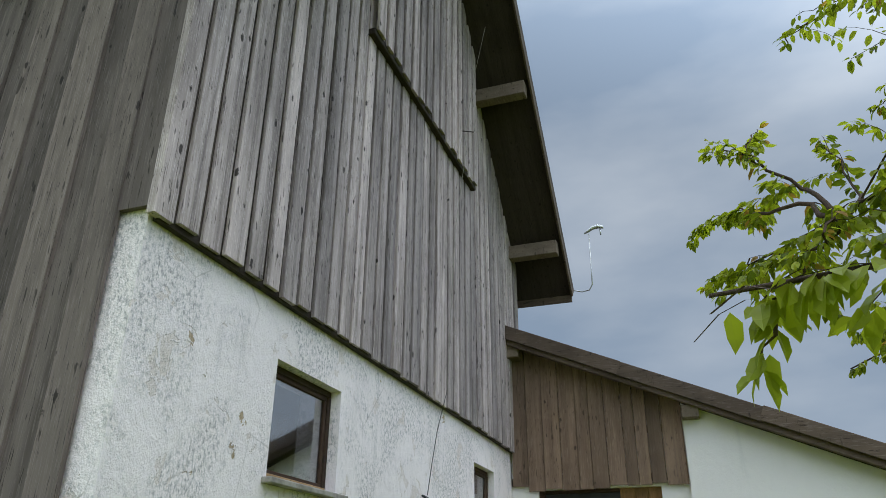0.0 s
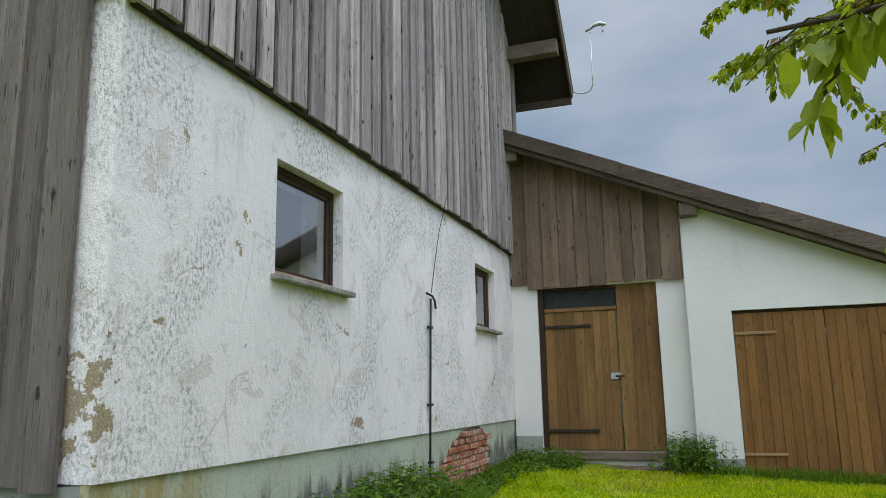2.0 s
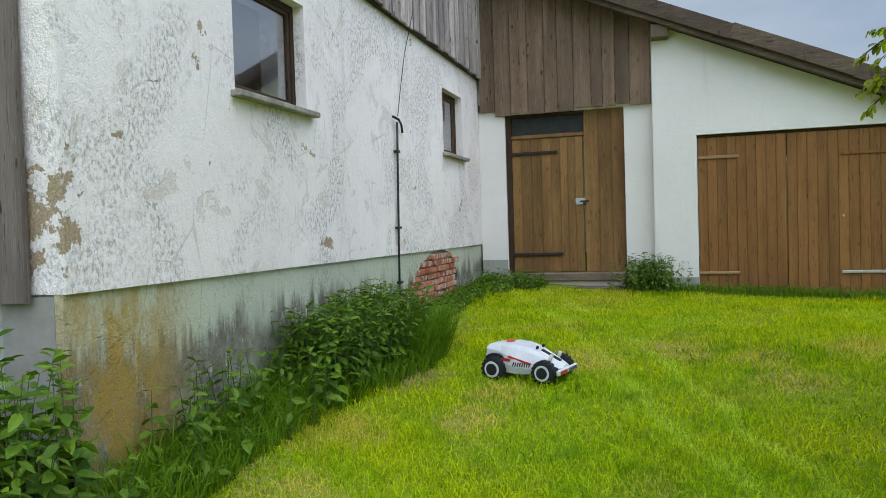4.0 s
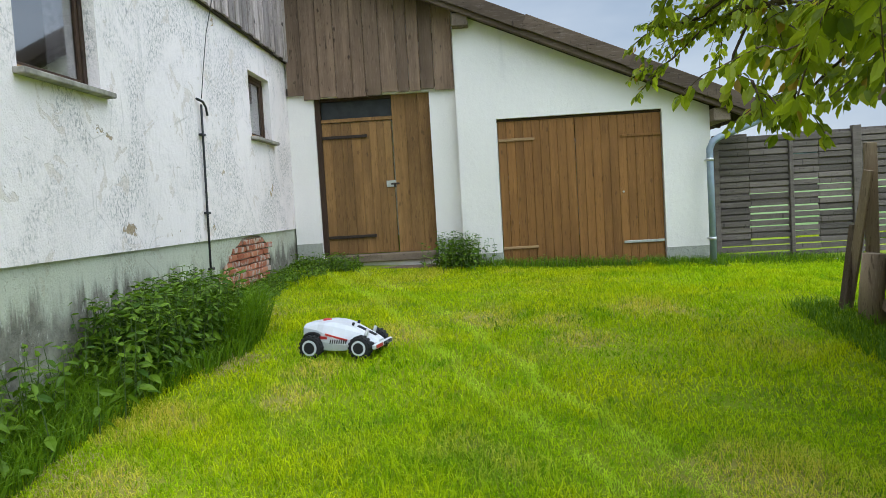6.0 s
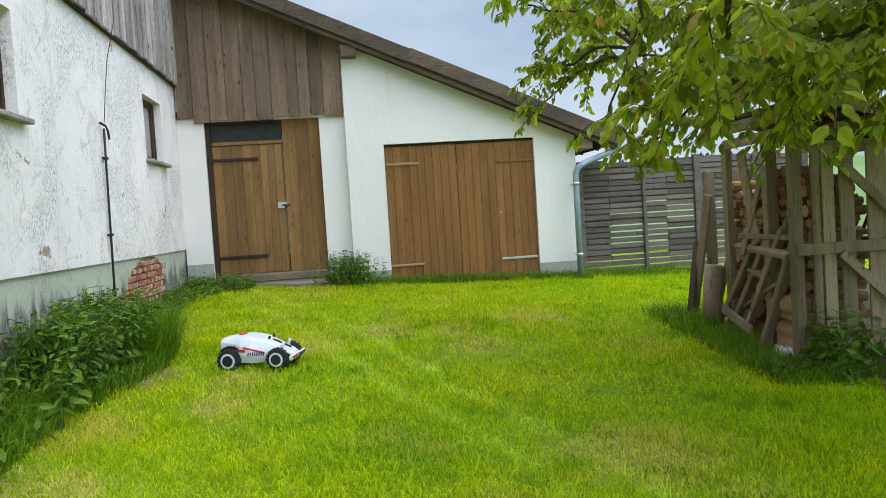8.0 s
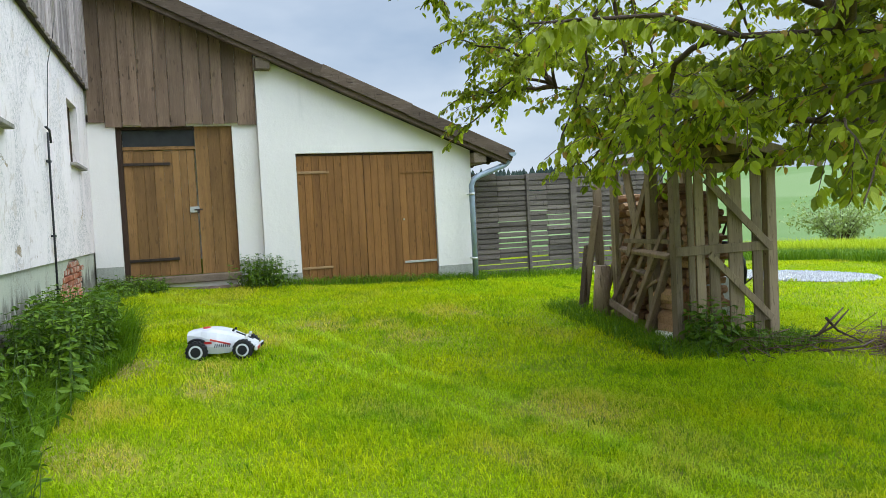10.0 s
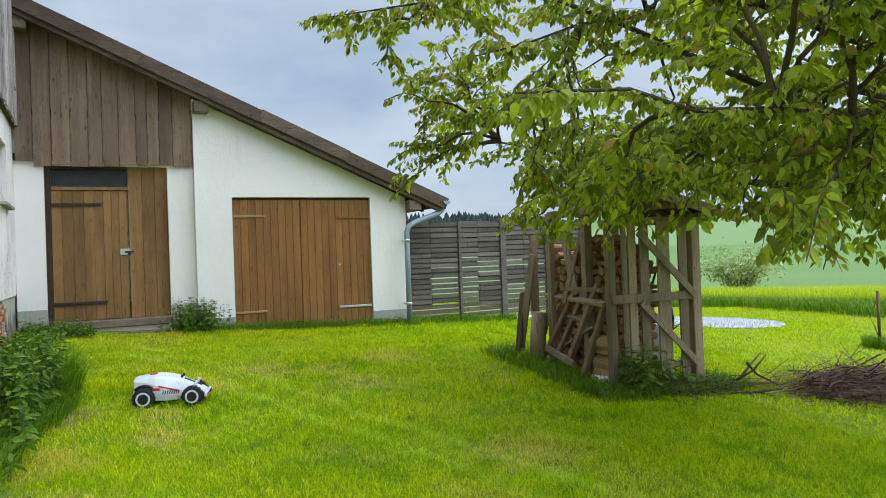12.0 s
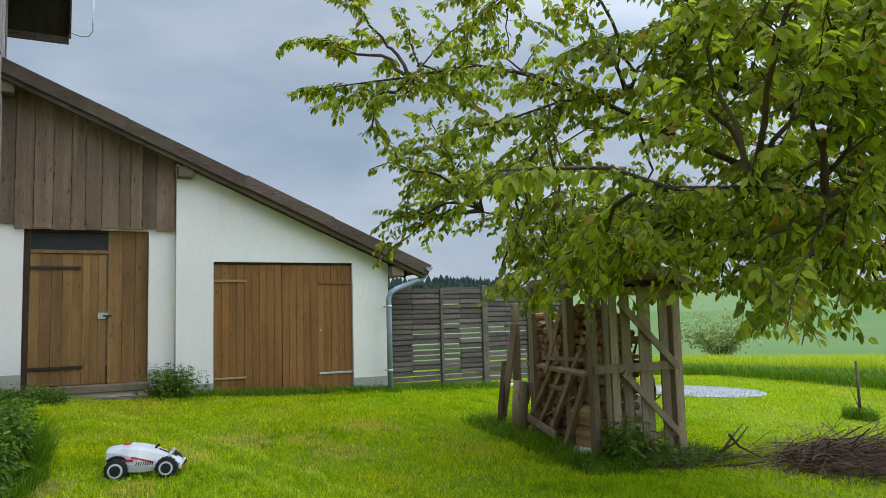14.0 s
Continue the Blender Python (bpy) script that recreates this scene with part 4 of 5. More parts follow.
def make_rack():
    r = thing("wooden_trestle", pose(0, 0, 0), "old grey wooden trestle leaning against the firewood", "trestle")
    part("top_bar", beam((6.28, -3.72, 1.02), (5.96, -5.33, 0.985), 0.05, 0.075, 0.008, (1, 0, 0.4)), M_OLD, r)
    part("bottom_bar", beam((6.11, -3.78, 0.40), (5.94, -4.72, 0.265), 0.04, 0.085, 0.008, (0.2, 0, 1)), M_OLD, r)
    for a, b in (((6.14, -3.86, 0.28), (6.21, -4.46, 1.13)), ((6.09, -4.16, 0.26), (6.16, -4.76, 1.18)), ((6.01, -4.52, 0.24), (6.11, -5.02, 1.20)), ((5.94, -4.86, 0.06), (6.05, -5.34, 1.22))):
        part("leg", beam(a, b, 0.055, 0.085, 0.008, (1, 0, 0.2)), M_OLD, r)
        d = (Vector(b) - Vector(a)).normalized()
        part("leg_tip", tube([Vector(b) - d * 0.01, Vector(b) + d * 0.07], 0, 4, [0.05, 0.012]), M_OLD, r)
    part("cross_bar", beam((6.13, -4.42, 0.80), (6.06, -4.78, 0.76), 0.04, 0.08, 0.006, (1, 0, 0.3)), M_OLD, r)
    part("brace", beam((6.16, -4.1, 0.36), (6.06, -4.98, 0.72), 0.03, 0.07, 0.006, (1, 0, 0.3)), M_OLD, r)
    return r


make_rack()

# ---- robot mower ----
M_SHELL = plain("white_mower_shell", (0.62, 0.63, 0.66), 0.35, 0.5, 0, 0.08, 8)
M_BLACK = plain("black_rubber", (0.018, 0.018, 0.02), 0.75, 0.3)
M_RED = plain("red_plastic", (0.55, 0.03, 0.03), 0.4, 0.5)


def make_mower():
    r = thing("robot_mower", pose(1.55, -4.86, ground_z(1.55, -4.86) + 0.012, 0, 0, -15) @ Matrix.Scale(0.88, 4), "white robot lawn mower with black wheels on the grass", "lawn mower")
    # sections from tail to nose: x, half width, low, shoulder, top
    secs = [(-0.345, 0.125, 0.15, 0.225, 0.245), (-0.335, 0.15, 0.10, 0.235, 0.262), (-0.20, 0.165, 0.09, 0.215, 0.278), (-0.135, 0.195, 0.045, 0.195, 0.282), (-0.04, 0.205, 0.04, 0.17, 0.272), (0.06, 0.185, 0.04, 0.135, 0.248), (0.115, 0.15, 0.05, 0.125, 0.225), (0.22, 0.11, 0.065, 0.11, 0.175), (0.30, 0.085, 0.075, 0.10, 0.135), (0.335, 0.07, 0.08, 0.095, 0.112)]
    bm = bmesh.new()
    rings = []
    for x, w, lo, sh, top in secs:
        prof = [(-w * 0.9, lo), (-w, (lo + sh) / 2), (-w * 0.96, sh), (-w * 0.74, sh + (top - sh) * 0.72), (-w * 0.56, top), (w * 0.56, top), (w * 0.74, sh + (top - sh) * 0.72), (w * 0.96, sh), (w, (lo + sh) / 2), (w * 0.9, lo)]
        rings.append([bm.verts.new((x, u, v)) for u, v in prof])
    for a, b in zip(rings, rings[1:]):
        for i in range(10):
            bm.faces.new((a[i], a[(i + 1) % 10], b[(i + 1) % 10], b[i]))
    bm.faces.new(rings[0])
    bm.faces.new(rings[-1])
    part("shell", bm, M_SHELL, r, "glossy white shell")
    part("chassis", boxed(-0.31, 0.30, -0.15, 0.15, 0.045, 0.10, 0.01), M_BLACK, r)
    for sx, rad, wid, yy in ((-0.235, 0.10, 0.085, 0.205), (0.215, 0.095, 0.085, 0.185)):
        for s in (1, -1):
            w = part("wheel", tube([(sx, s * (yy - wid / 2), rad - 0.025), (sx, s * (yy - wid / 2 + 0.012), rad - 0.025), (sx, s * (yy + wid / 2 - 0.012), rad - 0.025), (sx, s * (yy + wid / 2), rad - 0.025)], 0, 20, [rad * 0.86, rad, rad, rad * 0.86]), M_BLACK, r, "black treaded wheel")
            part("rim", tube([(sx, s * (yy + wid / 2 - 0.004), rad - 0.025), (sx, s * (yy + wid / 2 + 0.005), rad - 0.025)], rad * 0.68, 18), M_SHELL, w, "white rim ring")
            part("hub", tube([(sx, s * (yy + wid / 2 - 0.004), rad - 0.025), (sx, s * (yy + wid / 2 + 0.009), rad - 0.025)], rad * 0.5, 14), M_BLACK, w)
            for k in range(16):
                a = 2 * math.pi * k / 16
                part("tread_block", boxed(-0.010, 0.010, -wid * 0.45, wid * 0.45, rad - 0.004, rad + 0.006, 0.0, Matrix.Translation((sx, s * yy, rad - 0.025)) @ Matrix.Rotation(a, 4, "Y")), M_BLACK, w)
            part("fender", tube([(sx + math.cos(a) * (rad + 0.018), s * (yy - 0.03), rad - 0.025 + math.sin(a) * (rad + 0.018)) for a in np.linspace(0.35, 2.4, 8)], 0.014, 6), M_BLACK, r) if sx < 0 else None
    part("bumper", boxed(0.325, 0.355, -0.20, 0.20, 0.05, 0.095, 0.01), M_SHELL, r, "white front bumper")
    part("bumper_mark", boxed(0.3555, 0.358, -0.17, -0.03, 0.058, 0.087), M_RED, r, "red strip")
    for k in range(9):
        part("slot", boxed(0.3555, 0.3575, 0.0 + 0.02 * k, 0.010 + 0.02 * k, 0.058, 0.087), M_BLACK, r)
    part("stop_button", tube([(-0.17, 0, 0.270), (-0.17, 0, 0.292)], 0, 14, [0.045, 0.035]), M_RED, r, "red stop button")
    for s in (1, -1):
        part("stripe", beam((-0.10, s * 0.200, 0.186), (0.09, s * 0.172, 0.128), 0.012, 0.016, 0.0), M_RED, r, "red side stripe")
        part("tail_mark", beam((-0.16, s * 0.186, 0.155), (-0.085, s * 0.204, 0.155), 0.004, 0.024, 0.0), M_RED, r)
        for k in range(8):
            part("vent_slot", beam((-0.06 + 0.021 * k, s * 0.2035, 0.105), (-0.05 + 0.021 * k, s * 0.2035, 0.140), 0.004, 0.009, 0.0, (1, 0, 0)), M_BLACK, r)
        part("spring", tube([(0.20, s * 0.10, 0.10), (0.25, s * 0.085, 0.205)], 0.016, 8), M_STEEL, r)
        part("camera_eye", tube([(0.10, s * 0.06, 0.24), (0.11, s * 0.06, 0.262)], 0.012, 8), M_BLACK, r)
    part("nose_stripe", beam((0.12, 0, 0.226), (0.29, 0, 0.145), 0.05, 0.004, 0.0), M_BLACK, r)
    return r


make_mower()

# ---- bricks laid bare low in the gable ----
m = Mat("old_red_brick", 0.9, 0.15)
n1 = m.noise(35, 4, 0.65)
c = m.mix(m.chance(), (0.30, 0.092, 0.05), (0.50, 0.20, 0.115))
c = m.mix(m.span(m.noise(9, 3, 0.6, None, m.shifted(11)), 0.48, 0.62, 0, 0.75), c, (0.50, 0.44, 0.38))
M_BRICK = m.done(c, n1, 0.006, 0.7)
M_MORTAR = plain("crumbling_lime_mortar", (0.42, 0.36, 0.29), 0.95, 0.1, 0, 0.3, 25)
part("mortar_bed", boxed(-0.074, -0.062, -3.36, -1.26, 0.5, 1.25), M_MORTAR, gable)
bricks = []
for i in range(5):
    q = random.Random(i)
    bm = boxed(-0.055, 0.0, -0.118, 0.118, -0.031, 0.031, 0.007)
    for v in bm.verts:
        v.co += Vector((q.uniform(-0.004, 0.004), q.uniform(-0.005, 0.005), q.uniform(-0.004, 0.004)))
    me = bpy.data.meshes.new("brick")
    bm.to_mesh(me)
    bm.free()
    me.materials.append(M_BRICK)
    bricks.append(me)
for j in range(10):
    z = 0.59 + 0.073 * j
    for i in range(10):
        y = -3.24 + 0.25 * i + (0.125 if j % 2 else 0)
        if y > -1.33 or z > 1.235 - max(0.0, (-2.35 - y)) * 0.42:
            continue
        ob = new("brick", bricks[rnd.randrange(5)])
        ob.parent = gable
        ob.matrix_basis = Matrix.Translation((-0.012 + rnd.uniform(-0.022, 0.004), y + rnd.uniform(-0.006, 0.006), z)) @ Matrix.Rotation(rnd.uniform(-0.03, 0.03), 4, "X")


# ---- plants ----
def leaf_material(name, a, b, dry=None, through=0.35, rough=0.5, patch=None, tracks=False, spec=0.35, young=None):
    """Leaves and blades: each piece has its own tone, and some light comes through."""
    m = Mat(name, rough, spec)
    c = m.mix(m.chance(island=True), a, b)
    if young is not None:
        c = m.mix(m.span(m.chance(island=True), 0.955, 0.975), c, young)
    if patch is not None:
        # yellowish, lush and clumped places keep the difference from blade to blade
        c = m.mix(m.span(m.noise(0.7, 5, 0.7), 0.42, 0.62, 0, 1.0), c, patch, "MULTIPLY")
        c = m.mix(m.span(m.noise(2.6, 5, 0.75), 0.50, 0.64, 0, 0.9), c, (0.52, 0.70, 0.7), "MULTIPLY")
        c = m.mix(m.span(m.noise(12, 4, 0.7), 0.54, 0.68, 0, 0.8), c, (0.55, 0.70, 0.7), "MULTIPLY")
    if dry is not None:
        spot = m.math("MULTIPLY", m.span(m.noise(0.8, 3, 0.6, None, None, 0.4), 0.56, 0.70), m.span(m.chance(island=True), 0.15, 0.7))
        spot = m.math("MAXIMUM", m.math("MULTIPLY", spot, 0.6), m.math("MULTIPLY", dry_spots(m), m.span(m.chance(island=True), 0.1, 0.8)))
        c = m.mix(m.math("MULTIPLY", spot, 0.85), c, dry)
    if tracks:
        # pale wheel tracks across the lawn
        u = m.math("ADD", m.math("MULTIPLY", m.axis(0), 0.925), m.math("MULTIPLY", m.axis(1), 0.38))
        wob = m.math("MULTIPLY", m.math("SUBTRACT", m.noise(1.1, 3), 0.5), 0.5)
        for at in (0.27, 0.70):
            d = m.math("ABSOLUTE", m.math("SUBTRACT", m.math("ADD", u, wob), at), 0.0)
            band = m.math("MULTIPLY", m.span(d, 0.03, 0.10, 1, 0), m.span(m.noise(3.0, 4, 0.7), 0.36, 0.56))
            c = m.mix(m.math("MULTIPLY", band, 0.38), c, tuple(min(1.0, v * 1.1 + 0.10) for v in b))
    m.l.new(c, m.b.inputs["Base Color"])
    t = m.n.new("ShaderNodeBsdfTranslucent")
    m.l.new(m.mix(1.0, c, (1.25, 1.3, 0.6), "MULTIPLY"), t.inputs[0])
    s = m.n.new("ShaderNodeMixShader")
    s.inputs[0].default_value = through
    m.l.new(m.b.outputs[0], s.inputs[1])
    m.l.new(t.outputs[0], s.inputs[2])
    m.l.new(s.outputs[0], m.n["Material Output"].inputs[0])
    return m.m


M_GRASS = leaf_material("lawn_blades", (0.19, 0.315, 0.004), (0.54, 0.665, 0.008), (0.68, 0.55, 0.11), 0.42, 0.6, (1.28, 1.06, 1.0), True, 0.1)
M_TALL = leaf_material("tall_grass_blades", (0.062, 0.145, 0.006), (0.18, 0.30, 0.012), None, 0.32, 0.5, None, False, 0.2)
M_CROP = leaf_material("unripe_grain", (0.36, 0.45, 0.014), (0.54, 0.60, 0.03), None, 0.35, 0.55)
M_NETTLE = leaf_material("nettle_leaves", (0.040, 0.098, 0.007), (0.15, 0.25, 0.018), None, 0.28, 0.5, None, False, 0.2)
M_CHERRY = leaf_material("cherry_leaves", (0.105, 0.145, 0.015), (0.49, 0.53, 0.055), None, 0.60, 0.40, None, False, 0.35, (0.42, 0.25, 0.07))
M_BUSH = leaf_material("pale_bush_leaves", (0.25, 0.31, 0.13), (0.36, 0.43, 0.19), None, 0.3, 0.6)
M_CONIFER = leaf_material("dark_conifers", (0.014, 0.030, 0.022), (0.028, 0.050, 0.034), None, 0.1, 0.8)

rng = np.random.default_rng(7)


def mesh_from(name, verts, faces, material, smooth=False):
    """A mesh out of arrays: verts (n, 3) and faces (k, 3 or 4)."""
    me = bpy.data.meshes.new(name)
    n, k, s = len(verts), len(faces), faces.shape[1]
    me.vertices.add(n)
    me.vertices.foreach_set("co", np.ascontiguousarray(verts, dtype=np.float32).ravel())
    me.loops.add(k * s)
    me.loops.foreach_set("vertex_index", np.ascontiguousarray(faces, dtype=np.int32).ravel())
    me.polygons.add(k)
    me.polygons.foreach_set("loop_start", np.arange(0, k * s, s, dtype=np.int32))
    me.polygons.foreach_set("use_smooth", np.full(k, smooth, dtype=bool))
    me.update(calc_edges=True)
    me.materials.append(material)
    return me


GZ = np.vectorize(ground_z)


def blades(x, y, height, width, lean, z=None):
    """Grass blades at x, y: five corners each, bent over in a random direction."""
    n = len(x)
    z = GZ(x, y) if z is None else z
    a, b = rng.uniform(0, 2 * np.pi, n), rng.uniform(0, 2 * np.pi, n)
    side = np.stack([np.cos(a), np.sin(a), np.zeros(n)], 1) * (width / 2)[:, None]
    bend = np.stack([np.cos(b), np.sin(b), np.zeros(n)], 1) * (lean * height)[:, None]
    root = np.stack([x, y, z - 0.01], 1)
    up = np.stack([np.zeros(n), np.zeros(n), height], 1)
    mid = root + up * 0.58 + bend * 0.3
    tip = root + up * (1 - 0.35 * lean[:, None]) + bend
    v = np.stack([root - side, root + side, mid + side * 0.8, mid - side * 0.8, tip], 1).reshape(-1, 3)
    o = np.arange(n)[:, None] * 5
    f = np.concatenate([o + np.array([[0, 1, 2]]), o + np.array([[0, 2, 3]]), o + np.array([[3, 2, 4]])], 0)
    return v, f


def clumped(n, x0, x1, y0, y1, scale=0.9):
    """Random places with thick and thin spots."""
    x, y = rng.uniform(x0, x1, n), rng.uniform(y0, y1, n)
    k = np.sin(x * 2.1 / scale + 1.3 * np.sin(y * 1.7 / scale)) * np.sin(y * 2.6 / scale + 0.9 * np.sin(x * 1.3 / scale))
    return x, y, k


def weed_edge(y):
    """How far the uncut strip reaches out from the gable wall."""
    return np.interp(y, [-10, -8.6, -7.6, -6.8, -5.9, -4.9, -4.2, -3.5, -2.3, -1.2, -0.6], [1.1, 0.75, 0.42, 0.38, 0.50, 0.82, 0.66, 0.42, 0.36, 0.50, 0.7])


def make_lawn():
    parts = []
    for n, box4, w, h in ((120000, (0.0, 7.0, -9.6, -6.0), 0.0062, 0.066), (120000, (0.0, 9.0, -6.0, -0.2), 0.0085, 0.062), (100000, (6.0, 16.2, -9.5, 3.0), 0.011, 0.06), (14000, (-3.0, 1.0, -12.0, -8.0), 0.006, 0.06), (42000, (-7.0, 16.0, -17.0, -9.6), 0.011, 0.06)):
        x, y, k = clumped(n, *box4)
        keep = (x > 0.05) & ~((y > -0.45) & (x < 6.0)) & ~((x > 5.95) & (x < 7.2) & (y > -5.4) & (y < -3.6)) & ~(np.hypot((x - 11.85) / 1.53, (y + 0.75) / 1.53) < 1) & ~((y > 0.3) & (x < 10))
        if box4[0] < -2:
            keep = (y < -7.8) | (x > 0.05)
            if box4[0] < -6:
                keep = y < -9.4
        x, y, k = x[keep], y[keep], k[keep]
        hh = h * rng.uniform(0.55, 1.35, len(x)) * (1 + 0.35 * k)
        tuft = (np.sin(x * 5.3 + 2 * np.sin(y * 3.1)) * np.sin(y * 6.1 + 1.5 * np.sin(x * 4.3)) > 0.72)
        hh[tuft] *= 1.45
        parts.append(blades(x, y, hh, w * rng.uniform(0.7, 1.3, len(x)), rng.uniform(0.35, 1.25, len(x))))
    return parts


def joined(parts):
    vs, fs, o = [], [], 0
    for v, f in parts:
        vs.append(v)
        fs.append(f + o)
        o += len(v)
    return np.concatenate(vs), np.concatenate(fs)


tagged(new("lawn_grass", mesh_from("lawn_grass", *joined(make_lawn()), M_GRASS)), "short bright green mown lawn with straw coloured spots", "grass", kind="stuff")


def make_tall_grass():
    out = []
    # strip along the gable
    n = 15000
    y = rng.uniform(-9.2, -0.2, n)
    x = rng.uniform(0.02, 1, n) ** 0.9 * weed_edge(y)
    h = np.where(y < -3.6, rng.uniform(0.18, 0.50, n), rng.uniform(0.08, 0.17, n)) * (1.05 - 0.45 * x / weed_edge(y))
    out.append(blades(x, y, h, rng.uniform(0.006, 0.011, n), rng.uniform(0.2, 1.0, n)))
    # a thick overhanging tuft at the end of the nettles
    n = 2600
    a, r = rng.uniform(0, 6.28, n), np.sqrt(rng.uniform(0, 1, n))
    out.append(blades(0.52 + 0.26 * r * np.cos(a), -4.55 + 0.5 * r * np.sin(a), rng.uniform(0.3, 0.62, n), rng.uniform(0.005, 0.009, n), rng.uniform(0.3, 1.1, n)))
    # along the lean-to wall, the shed, the fence and the stake
    n = 5200
    x = rng.uniform(0.1, 8.2, n)
    x = np.where((x > 0.95) & (x < 2.05), x + 4.0, x)
    y = np.where(x < 5.85, -0.17, 0.28) - rng.uniform(0, 1, n) ** 2 * 0.42
    out.append(blades(x, y, rng.uniform(0.07, 0.22, n), rng.uniform(0.006, 0.011, n), rng.uniform(0.3, 1.0, n)))
    n = 2600
    x, y = rng.uniform(5.5, 7.5, n), rng.uniform(-5.95, -5.3, n)
    out.append(blades(x, y, rng.uniform(0.08, 0.22, n), rng.uniform(0.006, 0.010, n), rng.uniform(0.3, 1.0, n)))
    n = 1500
    x, y = rng.uniform(5.45, 5.95, n), rng.uniform(-5.5, -3.3, n)
    out.append(blades(x, y, rng.uniform(0.08, 0.22, n), rng.uniform(0.006, 0.010, n), rng.uniform(0.3, 1.0, n)))
    n = 700
    a, r = rng.uniform(0, 6.28, n), np.sqrt(rng.uniform(0, 1, n)) * 0.25
    out.append(blades(12.1 + r * np.cos(a), -4.25 + r * np.sin(a), rng.uniform(0.1, 0.3, n), rng.uniform(0.008, 0.014, n), rng.uniform(0.3, 1.0, n)))
    # darker tufts that the mower has left in the lawn
    for _ in range(40):
        cx, cy = rng.uniform(0.9, 7.0), rng.uniform(-8.6, -1.6)
        n = int(rng.uniform(15, 45))
        a, r = rng.uniform(0, 6.28, n), np.sqrt(rng.uniform(0, 1, n)) * rng.uniform(0.07, 0.24)
        out.append(blades(cx + r * np.cos(a), cy + 0.7 * r * np.sin(a), rng.uniform(0.05, 0.10, n), rng.uniform(0.006, 0.010, n), rng.uniform(0.4, 1.2, n)))
    # unmown edge before the grain
    n = 26000
    x, y = rng.uniform(15.8, 18.2, n), rng.uniform(-13, 18, n)
    out.append(blades(x, y, rng.uniform(0.2, 0.45, n), rng.uniform(0.012, 0.022, n), rng.uniform(0.3, 1.0, n)))
    return joined(out)


M_STRAW = leaf_material("dry_straw", (0.36, 0.27, 0.11), (0.55, 0.44, 0.21), None, 0.3, 0.7)


def make_straw():
    n = 4200
    y = rng.uniform(-8.4, -3.2, n)
    x = weed_edge(y) + rng.normal(0.06, 0.12, n)
    keep = np.sin(y * 3.3) + np.sin(y * 7.1 + 1) > 0.1
    x, y = x[keep], y[keep]
    k = len(x)
    return blades(x, y, rng.uniform(0.03, 0.08, k), rng.uniform(0.004, 0.007, k), rng.uniform(0.8, 1.6, k))


tagged(new("dry_grass", mesh_from("dry_grass", *make_straw(), M_STRAW)), "straw coloured dry grass along the weed strip", "grass", kind="stuff")
tagged(new("tall_grass", mesh_from("tall_grass", *make_tall_grass(), M_TALL)), "uncut dark green grass along walls, shed and field", "grass", kind="stuff")


def make_crop():
    n = 120000
    x = 17.8 + 16 * rng.uniform(0, 1, n) ** 1.3
    y = rng.uniform(-16, 34, n)
    w = 0.012 + 0.0011 * (x - 17)
    return blades(x, y, rng.uniform(0.48, 0.68, n), w * rng.uniform(0.8, 1.5, n), rng.uniform(0.1, 0.5, n))


tagged(new("grain_field", mesh_from("grain_field", *make_crop(), M_CROP)), "yellow green field of unripe grain beyond the lawn", "field", kind="stuff")

# template leaf in its own plane: along +x, folded on the midrib
LEAF_V = np.array([(0, 0, 0), (0.28, 0, -0.02), (0.28, 0.23, 0.05), (0.28, -0.23, 0.05), (0.68, 0, -0.05), (0.68, 0.20, 0.0), (0.68, -0.20, 0.0), (1.0, 0, -0.16)])
LEAF_F = np.array([(0, 1, 2), (0, 3, 1), (1, 4, 5), (1, 5, 2), (1, 3, 6), (1, 6, 4), (4, 7, 5), (4, 6, 7)])


def leaves(base, direction, length, width=1.0):
    """Leaves at base (n, 3), each along its direction, turned at random about it."""
    n = len(base)
    d = direction / np.linalg.norm(direction, axis=1)[:, None]
    ref = rng.normal(size=(n, 3)) * 0.45 + np.array([0, 0, 1.0])
    s = np.cross(ref, d)
    s /= np.linalg.norm(s, axis=1)[:, None] + 1e-9
    u = np.cross(d, s)
    v = base[:, None, :] + length[:, None, None] * (LEAF_V[None, :, 0:1] * d[:, None, :] + width * LEAF_V[None, :, 1:2] * s[:, None, :] + LEAF_V[None, :, 2:3] * u[:, None, :])
    f = (np.arange(n)[:, None, None] * 8 + LEAF_F[None]).reshape(-1, 3)
    return v.reshape(-1, 3), f


def stems(paths, r0, r1):
    """Thin three sided stalks along each path of points."""
    vs, fs, o = [], [], 0
    for p in paths:
        p = np.asarray(p, dtype=float)
        k = len(p)
        for i in range(k):
            r = r0 + (r1 - r0) * i / max(1, k - 1)
            for a in (0, 2.094, 4.189):
                vs.append(p[i] + np.array([math.cos(a) * r, math.sin(a) * r, 0.3 * r * math.sin(a)]))
        for i in range(k - 1):
            for j in range(3):
                a, b = o + i * 3 + j, o + i * 3 + (j + 1) % 3
                fs += [(a, b, b + 3), (a, b + 3, a + 3)]
        o += 3 * k
    return np.array(vs), np.array(fs)


M_STALK = plain("green_stalks", (0.075, 0.12, 0.03), 0.6, 0.3, 0, 0.3, 20)


